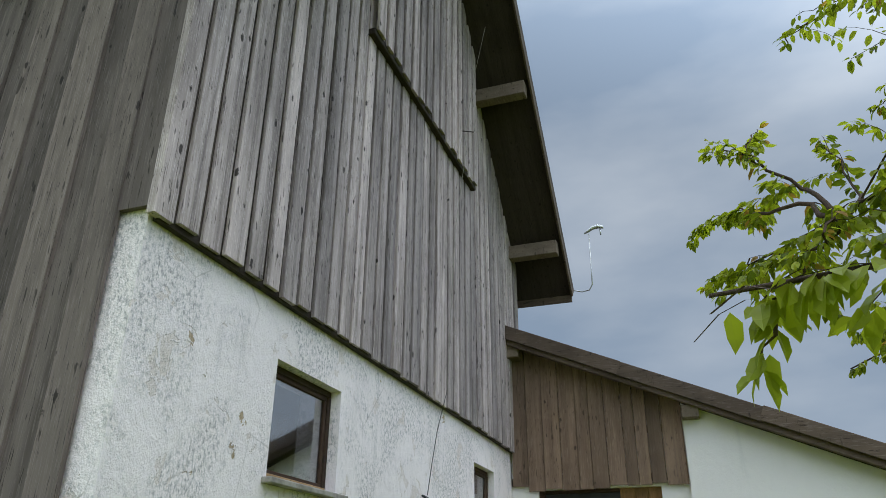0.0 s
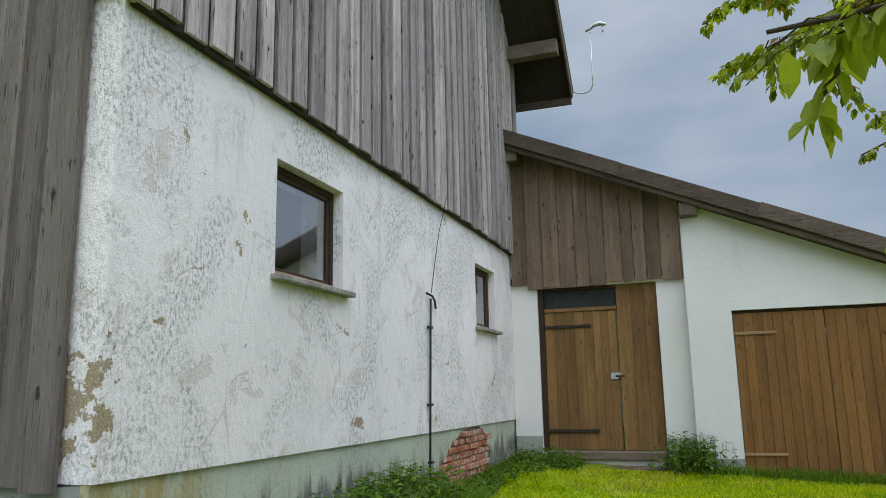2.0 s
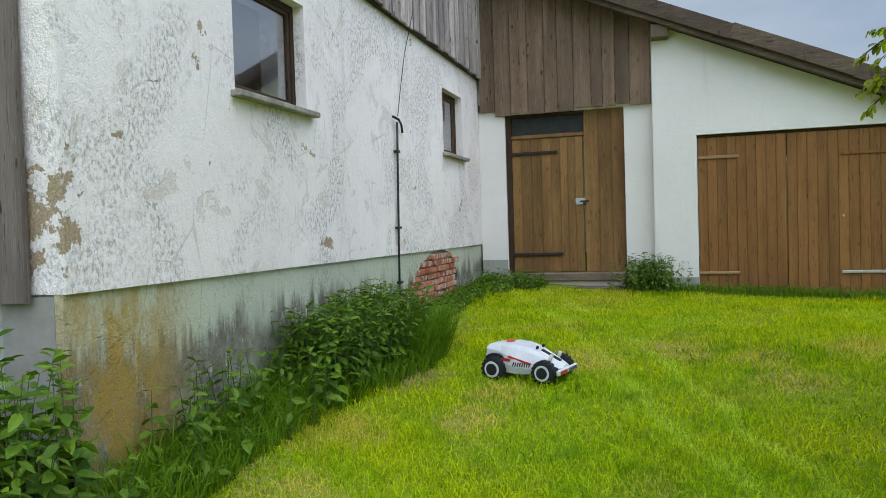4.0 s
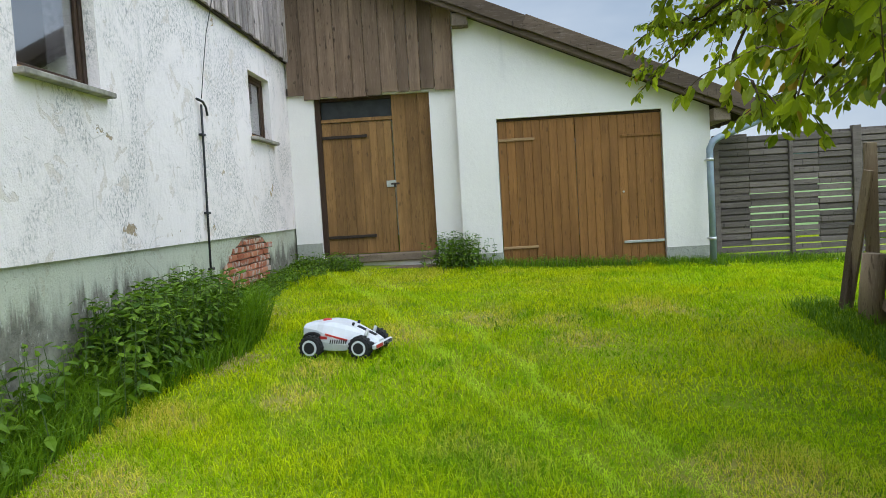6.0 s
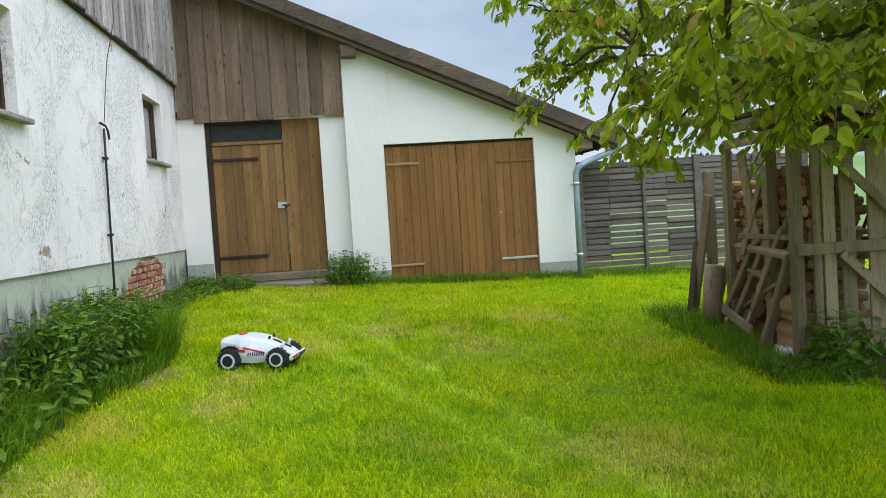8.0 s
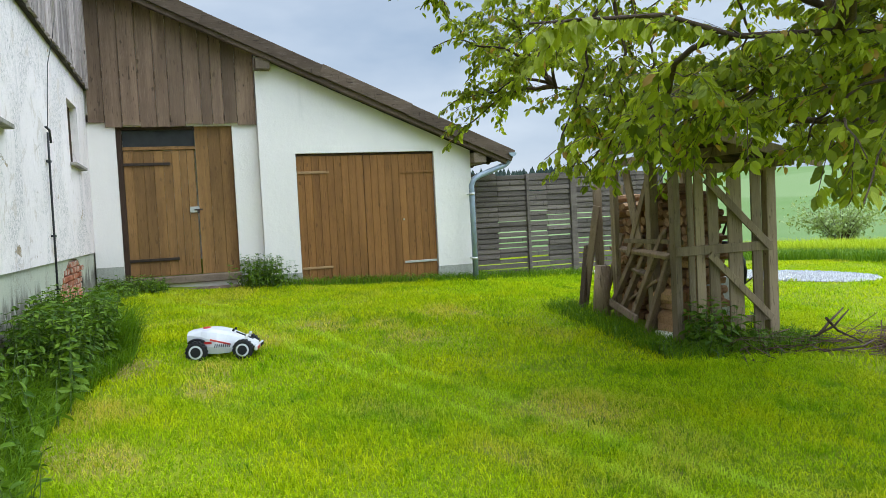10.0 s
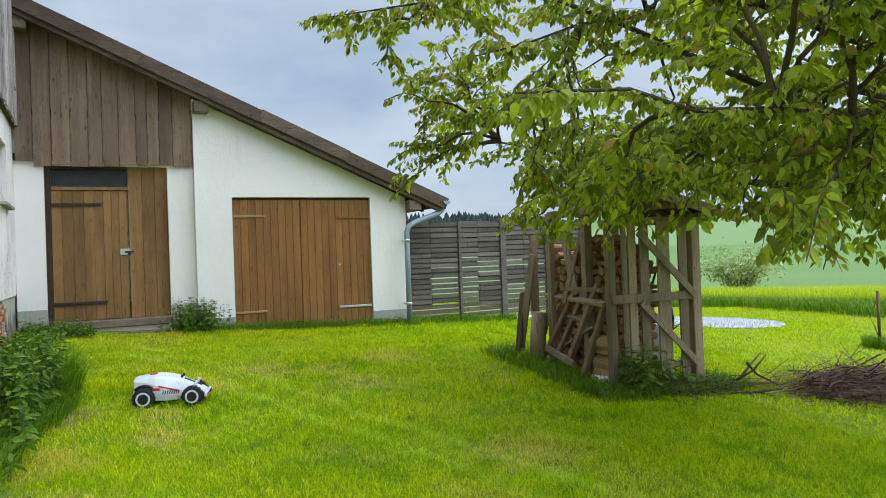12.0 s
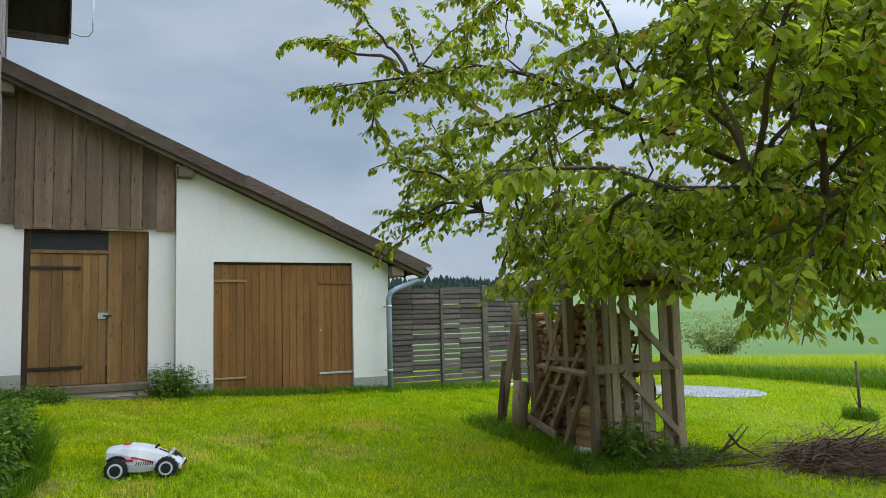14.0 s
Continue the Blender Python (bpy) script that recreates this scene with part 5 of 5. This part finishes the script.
def nettle_patch(name, spots, label, size=(0.055, 0.095), pitch=0.075, width=1.0):
    """A patch of upright weeds: stalks with pairs of pointed leaves."""
    g = thing(name, pose(0, 0, 0), label, "weeds", "weeds along the house wall", "stuff")
    base, way, length, paths = [], [], [], []
    for x, y, h in spots:
        z = ground_z(x, y)
        lx, ly = rng.normal(0, 0.12, 2)
        paths.append([(x, y, z), (x + lx * h * 0.4, y + ly * h * 0.4, z + h * 0.5), (x + lx * h, y + ly * h, z + h)])
        k = max(3, int(h / pitch))
        a = rng.uniform(0, 6.28)
        for i in range(k):
            t = (i + 1.2) / (k + 0.2)
            if t < 0.22:
                continue
            a += 1.57 + rng.uniform(-0.3, 0.3)
            for s in (0, math.pi):
                base.append((x + lx * h * t, y + ly * h * t, z + h * min(t, 1.0)))
                droop = rng.uniform(-0.75, 0.15) if t < 0.92 else rng.uniform(0.0, 0.6)
                way.append((math.cos(a + s), math.sin(a + s), droop))
                length.append(rng.uniform(*size) * (1.15 - 0.55 * t) * 1.2)
    part_me = mesh_from("leaves", *leaves(np.array(base), np.array(way), np.array(length), width), M_NETTLE)
    ob = new("leaves", part_me)
    ob.parent = g
    ob = new("stalks", mesh_from("stalks", *stems(paths, 0.005, 0.002), M_STALK))
    ob.parent = g
    return g


def spots(n, y0, y1, h0, h1, spread=1.0, x0=0.03):
    y = rng.uniform(y0, y1, n)
    x = x0 + rng.uniform(0, 1, n) * weed_edge(y) * spread
    return list(zip(x, y, rng.uniform(h0, h1, n)))


nettle_patch("nettle_patch", spots(430, -5.88, -4.35, 0.36, 0.62, 0.80), "dense dark green nettles against the plinth", (0.065, 0.105), 0.06, 0.85)
nettle_patch("nettle_patch", spots(46, -7.3, -5.9, 0.22, 0.56), "loose green nettles along the stained plinth", (0.07, 0.115), 0.07, 0.95)
nettle_patch("nettle_patch", [(rng.uniform(-1.2, 0.30), rng.uniform(-8.6, -7.85), rng.uniform(0.45, 0.95)) for _ in range(230)], "broad leaved weeds at the house corner", (0.07, 0.12), 0.055)
nettle_patch("nettle_patch", spots(90, -9.3, -7.7, 0.18, 0.42, 1.0), "low green weeds beside the lawn edge", (0.06, 0.10))
nettle_patch("low_weeds", spots(240, -4.3, -0.35, 0.07, 0.18, 1.0), "low leafy weeds under the bare bricks", (0.045, 0.08))
nettle_patch("low_weeds", [(rng.uniform(0.1, 0.95), -0.18 - rng.uniform(0, 0.6), rng.uniform(0.10, 0.24)) for _ in range(120)], "low leafy weeds beside the door step", (0.045, 0.08))
nettle_patch("wall_bush", [(2.32 + rng.normal(0, 0.17), -0.42 + rng.normal(0, 0.13), rng.uniform(0.22, 0.50)) for _ in range(150)], "small leafy bush between door and gate", (0.045, 0.08))
nettle_patch("low_weeds", [(rng.uniform(2.5, 5.8), -0.2 - rng.uniform(0, 0.25), rng.uniform(0.06, 0.16)) for _ in range(90)], "low weeds along the gate wall", (0.03, 0.06))
nettle_patch("shed_weeds", [(rng.uniform(5.95, 6.75), -5.62 + rng.normal(0, 0.10), rng.uniform(0.15, 0.50)) for _ in range(46)], "leafy weeds before the shed laths", (0.08, 0.13))
nettle_patch("shed_weeds", [(rng.uniform(5.5, 7.3), -5.75 + rng.normal(0, 0.13), rng.uniform(0.06, 0.16)) for _ in range(150)], "low weeds round the shed foot", (0.03, 0.06))

# ---- far things ----
m = Mat("pale_gravel", 0.9, 0.2)
M_GRAVEL = m.done(m.mix(m.chance(island=True), (0.33, 0.33, 0.335), (0.62, 0.615, 0.61)))


def make_gravel():
    n = 5200
    a, r = rng.uniform(0, 6.28, n), np.sqrt(rng.uniform(0, 1, n))
    x, y = 11.85 + 1.5 * r * np.cos(a), -0.75 + 1.5 * r * np.sin(a)
    z = GZ(x, y) + 0.012
    s = rng.uniform(0.022, 0.05, n)
    t = np.array([(1, 0, 0), (-0.5, 0.86, 0), (-0.5, -0.86, 0), (0.1, 0, 0.8), (0, 0, -0.5)])
    jit = rng.uniform(0.7, 1.3, (n, 5, 3))
    v = np.stack([x, y, z], 1)[:, None, :] + s[:, None, None] * t[None] * jit
    f = np.array([(0, 1, 3), (1, 2, 3), (2, 0, 3), (1, 0, 4), (2, 1, 4), (0, 2, 4)])
    return v.reshape(-1, 3), (np.arange(n)[:, None, None] * 5 + f[None]).reshape(-1, 3)


tagged(new("gravel_bed", mesh_from("gravel_bed", *make_gravel(), M_GRAVEL)), "round bed of pale gravel set in the lawn", "gravel", kind="stuff")
post = thing("wooden_stake", pose(12.1, -4.25, ground_z(12.1, -4.25) - 0.1), "thin dark wooden stake standing in the lawn", "stake")
part("pole", tube([(0, 0, 0), (0.005, 0.004, 0.5), (-0.004, 0.006, 1.0)], 0, 7, [0.026, 0.024, 0.02]), M_BARK, post)
part("sapling", tube([(0.05, -0.03, 0.05), (-0.08, 0.02, 0.45), (-0.16, 0.05, 0.62)], 0, 5, [0.008, 0.006, 0.003]), M_BARK, post)


def twig_paths(n, centre, rad, height, length, flat):
    out = []
    for _ in range(n):
        a, r = rng.uniform(0, 6.28), math.sqrt(rng.uniform(0, 1))
        x, y = centre[0] + rad[0] * r * math.cos(a), centre[1] + rad[1] * r * math.sin(a)
        z = ground_z(x, y) + rng.uniform(0.01, 1) * height * (1 - r ** 2) + 0.01
        b, e = rng.uniform(0, 6.28), rng.normal(0, flat)
        d = np.array([math.cos(b) * math.cos(e), math.sin(b) * math.cos(e), math.sin(e)])
        L = rng.uniform(*length)
        p0 = np.array([x, y, z]) - d * L / 2
        p1 = np.array([x, y, z]) + rng.normal(0, 0.05, 3)
        p2 = np.array([x, y, z]) + d * L / 2 + rng.normal(0, 0.08, 3)
        for p in (p0, p1, p2):
            p[2] = max(p[2], ground_z(p[0], p[1]) + 0.012)
        out.append([p0, (p0 + p1) / 2 + rng.normal(0, 0.02, 3), p1, (p1 + p2) / 2 + rng.normal(0, 0.02, 3), p2])
    return out


M_TWIG = wood("dry_brushwood", (0.105, 0.058, 0.038), (0.055, 0.030, 0.021), (0.15, 0.095, 0.065), tone=0.3)
tagged(new("brush_pile", mesh_from("brush_pile", *stems(twig_paths(620, (8.80, -6.35), (1.02, 0.60), 0.29, (0.5, 1.3), 0.22), 0.009, 0.004), M_TWIG)), "heap of dry brown brushwood on the lawn", "brushwood", kind="stuff")
tagged(new("loose_twigs", mesh_from("loose_twigs", *stems(twig_paths(60, (6.85, -5.78), (0.75, 0.22), 0.12, (0.5, 1.2), 0.08), 0.011, 0.005), M_TWIG)), "cut twigs lying along the shed front", "brushwood", kind="stuff")
br = thing("fallen_branch", pose(0, 0, 0), "dark forked branch lying beside the shed", "branch")
for p in ([(7.15, -5.85, 0.05), (7.45, -5.95, 0.20), (7.62, -5.98, 0.36)], [(7.30, -6.0, 0.30), (7.55, -5.9, 0.14), (7.72, -6.05, 0.02)], [(7.30, -5.9, 0.12), (7.62, -5.75, 0.22), (7.85, -5.7, 0.33)], [(7.1, -6.1, -0.0), (7.55, -6.2, 0.02), (7.8, -6.12, 0.05)]):
    part("limb", tube(p, 0, 6, [0.016, 0.013, 0.006]), M_BARK, br)


def make_far_wood():
    vs, fs, o = [], [], 0
    for i in range(520):
        a = radians(rng.uniform(14, 31.5))
        r = rng.uniform(330, 420)
        x, y = 0.9 + r * math.sin(a), -11.8 + r * math.cos(a)
        z, h = ground_z(x, y) - 1, rng.uniform(6, 10)
        w = h * rng.uniform(0.32, 0.55)
        for t in range(4):
            z0, z1, ww = z + h * (0.1 + 0.2 * t), z + h * (0.1 + 0.2 * t + 0.36), w * (1 - 0.22 * t)
            k = 7
            vs += [(x + ww * rng.uniform(0.7, 1.2) * math.cos(6.28 * j / k), y + ww * rng.uniform(0.7, 1.2) * math.sin(6.28 * j / k), z0 + rng.uniform(-0.4, 0.4)) for j in range(k)] + [(x, y, z1)]
            fs += [(o + j, o + (j + 1) % k, o + k) for j in range(k)]
            o += k + 1
    return np.array(vs), np.array(fs)


tagged(new("far_wood", mesh_from("far_wood", *make_far_wood(), M_CONIFER)), "dark conifer wood on the far hill", "wood", kind="stuff")


# ---- cherry tree and far bush ----
def curve_pts(p0, p1, p2, n):
    t = np.linspace(0, 1, n)[:, None]
    return (1 - t) ** 2 * p0 + 2 * t * (1 - t) * p1 + t ** 2 * p2


CAM_CLEAR = [np.array(p) for p in ((2.7, -10.5, 1.7), (2.6, -10.35, 1.55), (2.7, -10.7, 1.5), (2.2, -11.2, 1.5), (1.8, -11.5, 1.5), (1.2, -11.8, 1.5), (0.9, -11.85, 1.6))]


# flat faces that trim the crown to fit the camera's views: a point past every face of one entry lies outside
CROWN_FACES = [
    [(-0.99, -0.066, 0.121, -1.795)],
    [(-0.07, 0.214, -0.974, -4.104), (-0.97, 0.129, 0.205, -3.644)],
    [(-0.648, -0.393, 0.653, 3.483), (-0.229, 0.655, -0.72, -8.742)],
    [(-0.984, 0.172, 0.048, -4.261), (-0.135, 0.318, -0.939, -5.131)],
    [(-0.998, 0.046, 0.043, -3.003), (-0.144, 0.345, -0.927, -5.422)],
    [(-0.97, 0.217, -0.108, -4.94), (-0.037, 0.276, -0.961, -4.531)],
    [(-0.061, 0.02, -0.998, -1.865)],
    [(-0.97, 0.235, 0.057, -4.411), (0.013, 0.289, -0.957, -4.735)],
    [(-0.972, 0.235, 0.005, -3.648), (0.163, 0.376, -0.912, -5.803)],
    [(-0.853, 0.328, -0.406, -5.319)],
    [(-0.081, 0.03, -0.996, -2.042)],
]


def outside(p):
    return any(all(a * p[0] + b * p[1] + c * p[2] > d for a, b, c, d in faces) for faces in CROWN_FACES)


def make_cherry():
    foot = np.array([7.7, -9.35, ground_z(7.7, -9.35) - 0.1])
    fork = foot + np.array([-0.05, 0.10, 1.75])
    tree = thing("cherry_tree", pose(0, 0, 0), "spreading cherry tree in fresh green leaf", "tree")
    limbs, boughs, twigs = [], [], []
    wood_r = []
    # ends of the main limbs round the crown
    tips = [(2.86, -4.92, 3.88), (3.08, -4.85, 4.4), (3.02, -5.75, 4.6), (4.0, -4.15, 2.25), (4.35, -4.0, 2.9), (2.74, -8.78, 2.32), (3.3, -7.2, 3.0), (4.15, -6.9, 1.85), (4.2, -7.6, 2.0), (3.5, -6.2, 3.6),
            (3.6, -5.4, 5.6), (4.6, -4.6, 3.9), (5.2, -3.7, 3.2), (5.0, -4.2, 4.9), (6.3, -3.6, 3.6), (6.6, -4.0, 5.0), (7.6, -4.6, 2.7), (8.3, -5.0, 3.6), (8.8, -6.0, 2.3), (9.5, -6.6, 3.4),
            (4.4, -6.8, 4.9), (5.4, -6.0, 5.9), (7.4, -6.6, 6.2), (5.2, -8.2, 5.4), (4.5, -8.4, 4.3), (4.9, -9.4, 3.4), (4.9, -10.2, 4.4), (6.4, -10.8, 3.6), (8.4, -9.8, 3.9), (9.6, -8.4, 3.2),
            (5.6, -5.3, 2.6), (4.9, -7.4, 2.4), (5.0, -8.6, 2.5), (6.4, -6.4, 2.7), (7.6, -7.0, 2.5), (5.8, -7.2, 3.4), (4.5, -5.6, 3.0), (4.2, -7.9, 3.5), (6.9, -5.4, 3.9), (8.0, -7.9, 4.6),
            (4.6, -7.0, 2.2), (5.3, -6.6, 2.4), (5.3, -5.8, 3.5), (4.3, -5.0, 3.4), (6.0, -8.0, 2.5), (3.6, -4.7, 3.3), (3.95, -4.35, 2.65), (3.3, -5.3, 3.2), (4.6, -5.2, 4.6), (5.8, -8.6, 3.6)]
    # sprays that hang over the shed roof
    tips += [(5.5, -6.0, 2.35), (6.1, -6.25, 2.3), (5.15, -5.6, 2.4), (7.0, -6.2, 2.4), (7.3, -6.0, 2.7), (6.0, -6.6, 2.6)]
    # low sprays before the shed, and some over its front
    tips += [(3.88, -7.55, 1.84), (3.76, -7.2, 1.80), (4.62, -7.4, 2.08), (4.3, -8.05, 1.98), (4.2, -7.6, 2.02), (4.05, -7.3, 2.15), (4.45, -7.0, 2.1), (5.3, -5.8, 2.9), (5.6, -6.3, 2.35), (6.0, -6.2, 2.25), (6.5, -6.3, 2.35), (6.9, -6.4, 2.3), (5.2, -6.2, 2.3), (7.2, -6.6, 2.45), (6.3, -6.5, 2.7), (5.0, -6.6, 2.6), (5.7, -6.0, 2.7)]
    # low sprays on the side of the field
    tips += [(4.9, -8.15, 1.88), (5.1, -8.4, 1.75), (5.3, -8.6, 1.72), (5.55, -8.8, 1.74), (5.8, -7.7, 1.98), (5.2, -8.5, 2.18), (6.1, -8.05, 1.88), (5.5, -8.9, 2.25), (4.55, -9.2, 1.9), (6.9, -7.4, 1.75), (6.3, -8.3, 1.72), (4.35, -8.85, 1.95), (6.6, -7.7, 2.0), (7.1, -7.8, 1.95), (5.6, -8.2, 2.1)]
    # many lesser boughs fill the upper crown
    want = len(tips) + 24
    while len(tips) < want:
        c = (rng.uniform(4.0, 9.2), rng.uniform(-10.2, -4.6), rng.uniform(3.4, 4.9))
        if ((c[0] - 7.0) / 3.6) ** 2 + ((c[1] + 7.6) / 3.8) ** 2 < 1.0 and not outside(c):
            tips.append(c)
    want = len(tips) + 24
    while len(tips) < want:
        c = (rng.uniform(4.6, 8.6), rng.uniform(-10.2, -7.0), rng.uniform(2.9, 4.9))
        if c[1] < -11.87 + (c[0] - 0.9) * 0.95 and not outside(c):
            tips.append(c)
    want = len(tips) + 9
    while len(tips) < want:
        c = (rng.uniform(3.4, 4.9), rng.uniform(-10.3, -9.0), rng.uniform(2.45, 3.5))
        if not outside(c):
            tips.append(c)
    main = [0, 4, 6, 10, 14, 17, 19, 21, 22, 26, 28, 29, 31, 33, 5]
    order = main + [i for i in range(len(tips)) if i not in main]
    trunks = []
    for i in order:
        tip = np.array(tips[i]) + rng.normal(0, 0.04, 3)
        first = i in main
        if first:
            start = fork + np.array([0, 0, rng.uniform(-0.25, 0.6)])
        else:
            pool = np.concatenate([q[4:10] for q in trunks])
            gap = np.linalg.norm(pool - tip, axis=1) + 0.25 * np.linalg.norm(pool - fork, axis=1)
            start = pool[np.argmin(gap)]
        for _ in range(30):
            if outside(tip):
                tip = start + (tip - start) * 0.96
        d = tip - start
        mid = start + d * rng.uniform(0.4, 0.6) + np.array([0, 0, np.linalg.norm(d[:2]) * rng.uniform(0.08, 0.30)]) + rng.normal(0, (0.12 if first else 0.03) + 0.05 * np.linalg.norm(d), 3)
        if i == 5:
            mid = np.array([4.5, -8.95, 2.62])
        p = curve_pts(start, mid, tip, 12)
        if first:
            trunks.append(p)
        ph = rng.uniform(0, 6.28, 3)
        t = np.linspace(0, 1, 12)[1:-1, None]
        p[1:-1] += (0.13 if first else 0.05) * np.sin(t * 9 + ph[None, :]) * np.sin(np.pi * t) + rng.normal(0, 0.03 if first else 0.012, (10, 3))
        limbs.append((p, 0.046 if first else 0.020))
        L = np.linalg.norm(d)
        nb = int(3.5 + L * 1.9)
        for t in np.linspace(0.32 if first else 0.2, 0.95, nb):
            k = t * 11
            a, b = int(k), min(11, int(k) + 1)
            s = p[a] + (p[b] - p[a]) * (k - a)
            fwd = (p[b] - p[a]) / (np.linalg.norm(p[b] - p[a]) + 1e-9)
            edge = tip[0] < 4.3 and t > 0.55
            w = fwd * (1.0 if edge else 0.7) + rng.normal(0, 0.42 if edge else 0.55, 3) * np.array([1, 1, 0.5])
            w[2] = 0.45 * w[2] + 0.04
            w /= np.linalg.norm(w)
            ln = rng.uniform(0.45, 1.05) * (1.15 - 0.5 * t) * (0.6 if edge else 1.0)
            e = s + w * ln + np.array([0, 0, -0.10 * ln])
            q = curve_pts(s, s + w * ln * 0.5 + np.array([0, 0, 0.12 * ln]), e, 7)
            q[1:-1] += rng.normal(0, 0.012, (5, 3))
            if outside(q[-1]) or outside(q[3]):
                continue
            boughs.append(q)
            for u in (1, 2, 4) if ln > 0.45 else (2,):
                w2 = w * 0.75 + rng.normal(0, 0.5, 3) * np.array([1, 1, 0.5])
                w2 /= np.linalg.norm(w2)
                l2 = rng.uniform(0.18, 0.46) * (0.65 if edge else 1.0)
                twigs.append(curve_pts(q[u], q[u] + w2 * l2 * 0.5 + np.array([0, 0, 0.04]), q[u] + w2 * l2 + np.array([0, 0, -0.06]), 4))
        # the tip itself carries leaves too
        twigs.append(np.array([p[9], p[10], (p[10] + p[11]) / 2, p[11]]))
        if tip[0] < 4.5:
            twigs += [np.array([p[5], p[6], p[7]]), np.array([p[7], p[8], p[9]])]
    twigs = [q for q in twigs if not outside(q[-1])]
    part("trunk", tube([foot, foot + np.array([0.02, 0.02, 0.5]), foot + np.array([-0.03, 0.05, 1.2]), fork + np.array([0, 0, 0.35])], 0, 14, [0.27, 0.21, 0.185, 0.15]), M_BARK, tree)
    for p, r0 in limbs:
        r = r0 + (0.005 - r0) * np.linspace(0, 1, 12) ** 0.8
        part("limb", tube(p, 0, 7, list(r)), M_BARK, tree)
    ob = new("branchwork", mesh_from("branchwork", *joined([stems(boughs, 0.011, 0.004), stems(twigs, 0.004, 0.0022)]), M_BARK))
    ob.parent = tree
    ob["kind"] = "stuff"
    base, way, ln = [], [], []
    for p in twigs + boughs:
        n = len(p)
        f = p[-1] - p[0]
        long = np.linalg.norm(f)
        f = f / (long + 1e-9)
        across = np.cross(f, (0, 0, 1.0))
        across /= np.linalg.norm(across) + 1e-9
        steps = int(long / 0.052) + 2
        # tufts along the shoot, their leaves hanging to both sides
        for k in range(steps):
            t = (0.12 + 0.88 * (k + rng.uniform(-0.2, 0.2)) / max(1, steps - 1)) * (n - 1)
            t = min(max(t, 0), n - 1.001)
            a = int(t)
            s = p[a] + (p[a + 1] - p[a]) * (t - a)
            last = k >= steps - 2
            for j in range(rng.integers(3, 5) if last else rng.integers(1, 4)):
                turn = (1 if j % 2 else -1) * rng.uniform(0.25, 1.0)
                w = f * rng.uniform(0.05, 0.7) + across * turn + np.array([0, 0, -rng.uniform(0.25, 1.0)]) + rng.normal(0, 0.14, 3)
                w /= np.linalg.norm(w)
                base.append(s + w * rng.uniform(0.008, 0.03))
                way.append(w)
                ln.append(rng.uniform(0.058, 0.100) * (0.85 if last else 1.0))
    base, way, ln = np.array(base), np.array(way), np.array(ln)
    ln[base[:, 0] < 3.4] *= 1.15
    keep = np.ones(len(base), dtype=bool)
    for c in CAM_CLEAR:
        keep &= np.linalg.norm(base - c, axis=1) > 1.75
    keep &= (base[:, 2] > 2.8) | (base[:, 0] < 4.2) | (base[:, 1] < -8.0) | (rng.uniform(0, 1, len(base)) < 0.62)
    keep &= (base[:, 2] < 4.8) | (rng.uniform(0, 1, len(base)) < 0.6)
    keep &= np.array([not outside(b + w * 0.08) for b, w in zip(base, way)])
    base, way, ln = base[keep], way[keep], ln[keep]
    near = np.nonzero((base[:, 0] < 3.3) & (base[:, 1] < -7.0))[0][:260]
    rest = np.ones(len(base), dtype=bool)
    rest[near] = False
    crown = new("crown", mesh_from("crown", *leaves(base[rest], way[rest], ln[rest], 1.12), M_CHERRY))
    crown.parent = tree
    crown["kind"] = "stuff"
    me = mesh_from("leaf", LEAF_V, LEAF_F, M_CHERRY)
    for i in near:
        d = Vector(way[i]).normalized()
        s = Vector((rng.normal(0, 0.45), rng.normal(0, 0.45), 1.0)).cross(d).normalized()
        u = d.cross(s)
        mt = Matrix((d, s, u)).transposed().to_4x4() @ Matrix.Scale(float(ln[i]), 4)
        mt.translation = Vector(base[i])
        ob = new("leaf", me)
        ob.parent = crown
        ob.matrix_basis = mt
    return tree


make_cherry()


def make_far_bush(x, y, h, label):
    z = ground_z(x, y) - 0.2
    b = thing("field_bush", pose(0, 0, 0), label, "bush")
    paths, base, way = [], [], []
    for _ in range(60):
        a, s = rng.uniform(0, 6.28), rng.uniform(0.2, 0.75) * h
        e = np.array([x + s * math.cos(a), y + s * math.sin(a), z + h * rng.uniform(0.55, 1.0) * (1 - 0.25 * (s / h))])
        p = curve_pts(np.array([x + rng.normal(0, 0.2), y, z]), np.array([x + 0.3 * s * math.cos(a), y + 0.3 * s * math.sin(a), z + 0.6 * h]), e, 6)
        paths.append(p)
        for q in p[2:]:
            for _ in range(9):
                base.append(q + rng.normal(0, 0.30, 3))
                way.append(rng.normal(0, 1, 3))
    o = new("branchwork", mesh_from("branchwork", *stems(paths, 0.028, 0.008), M_BARK))
    o.parent = b
    o = new("foliage", mesh_from("foliage", *leaves(np.array(base), np.array(way), rng.uniform(0.18, 0.34, len(base))), M_BUSH))
    o.parent = b
    o["kind"] = "stuff"


make_far_bush(43.0, 27.0, 4.6, "sparse pale green bush beyond the grain field")
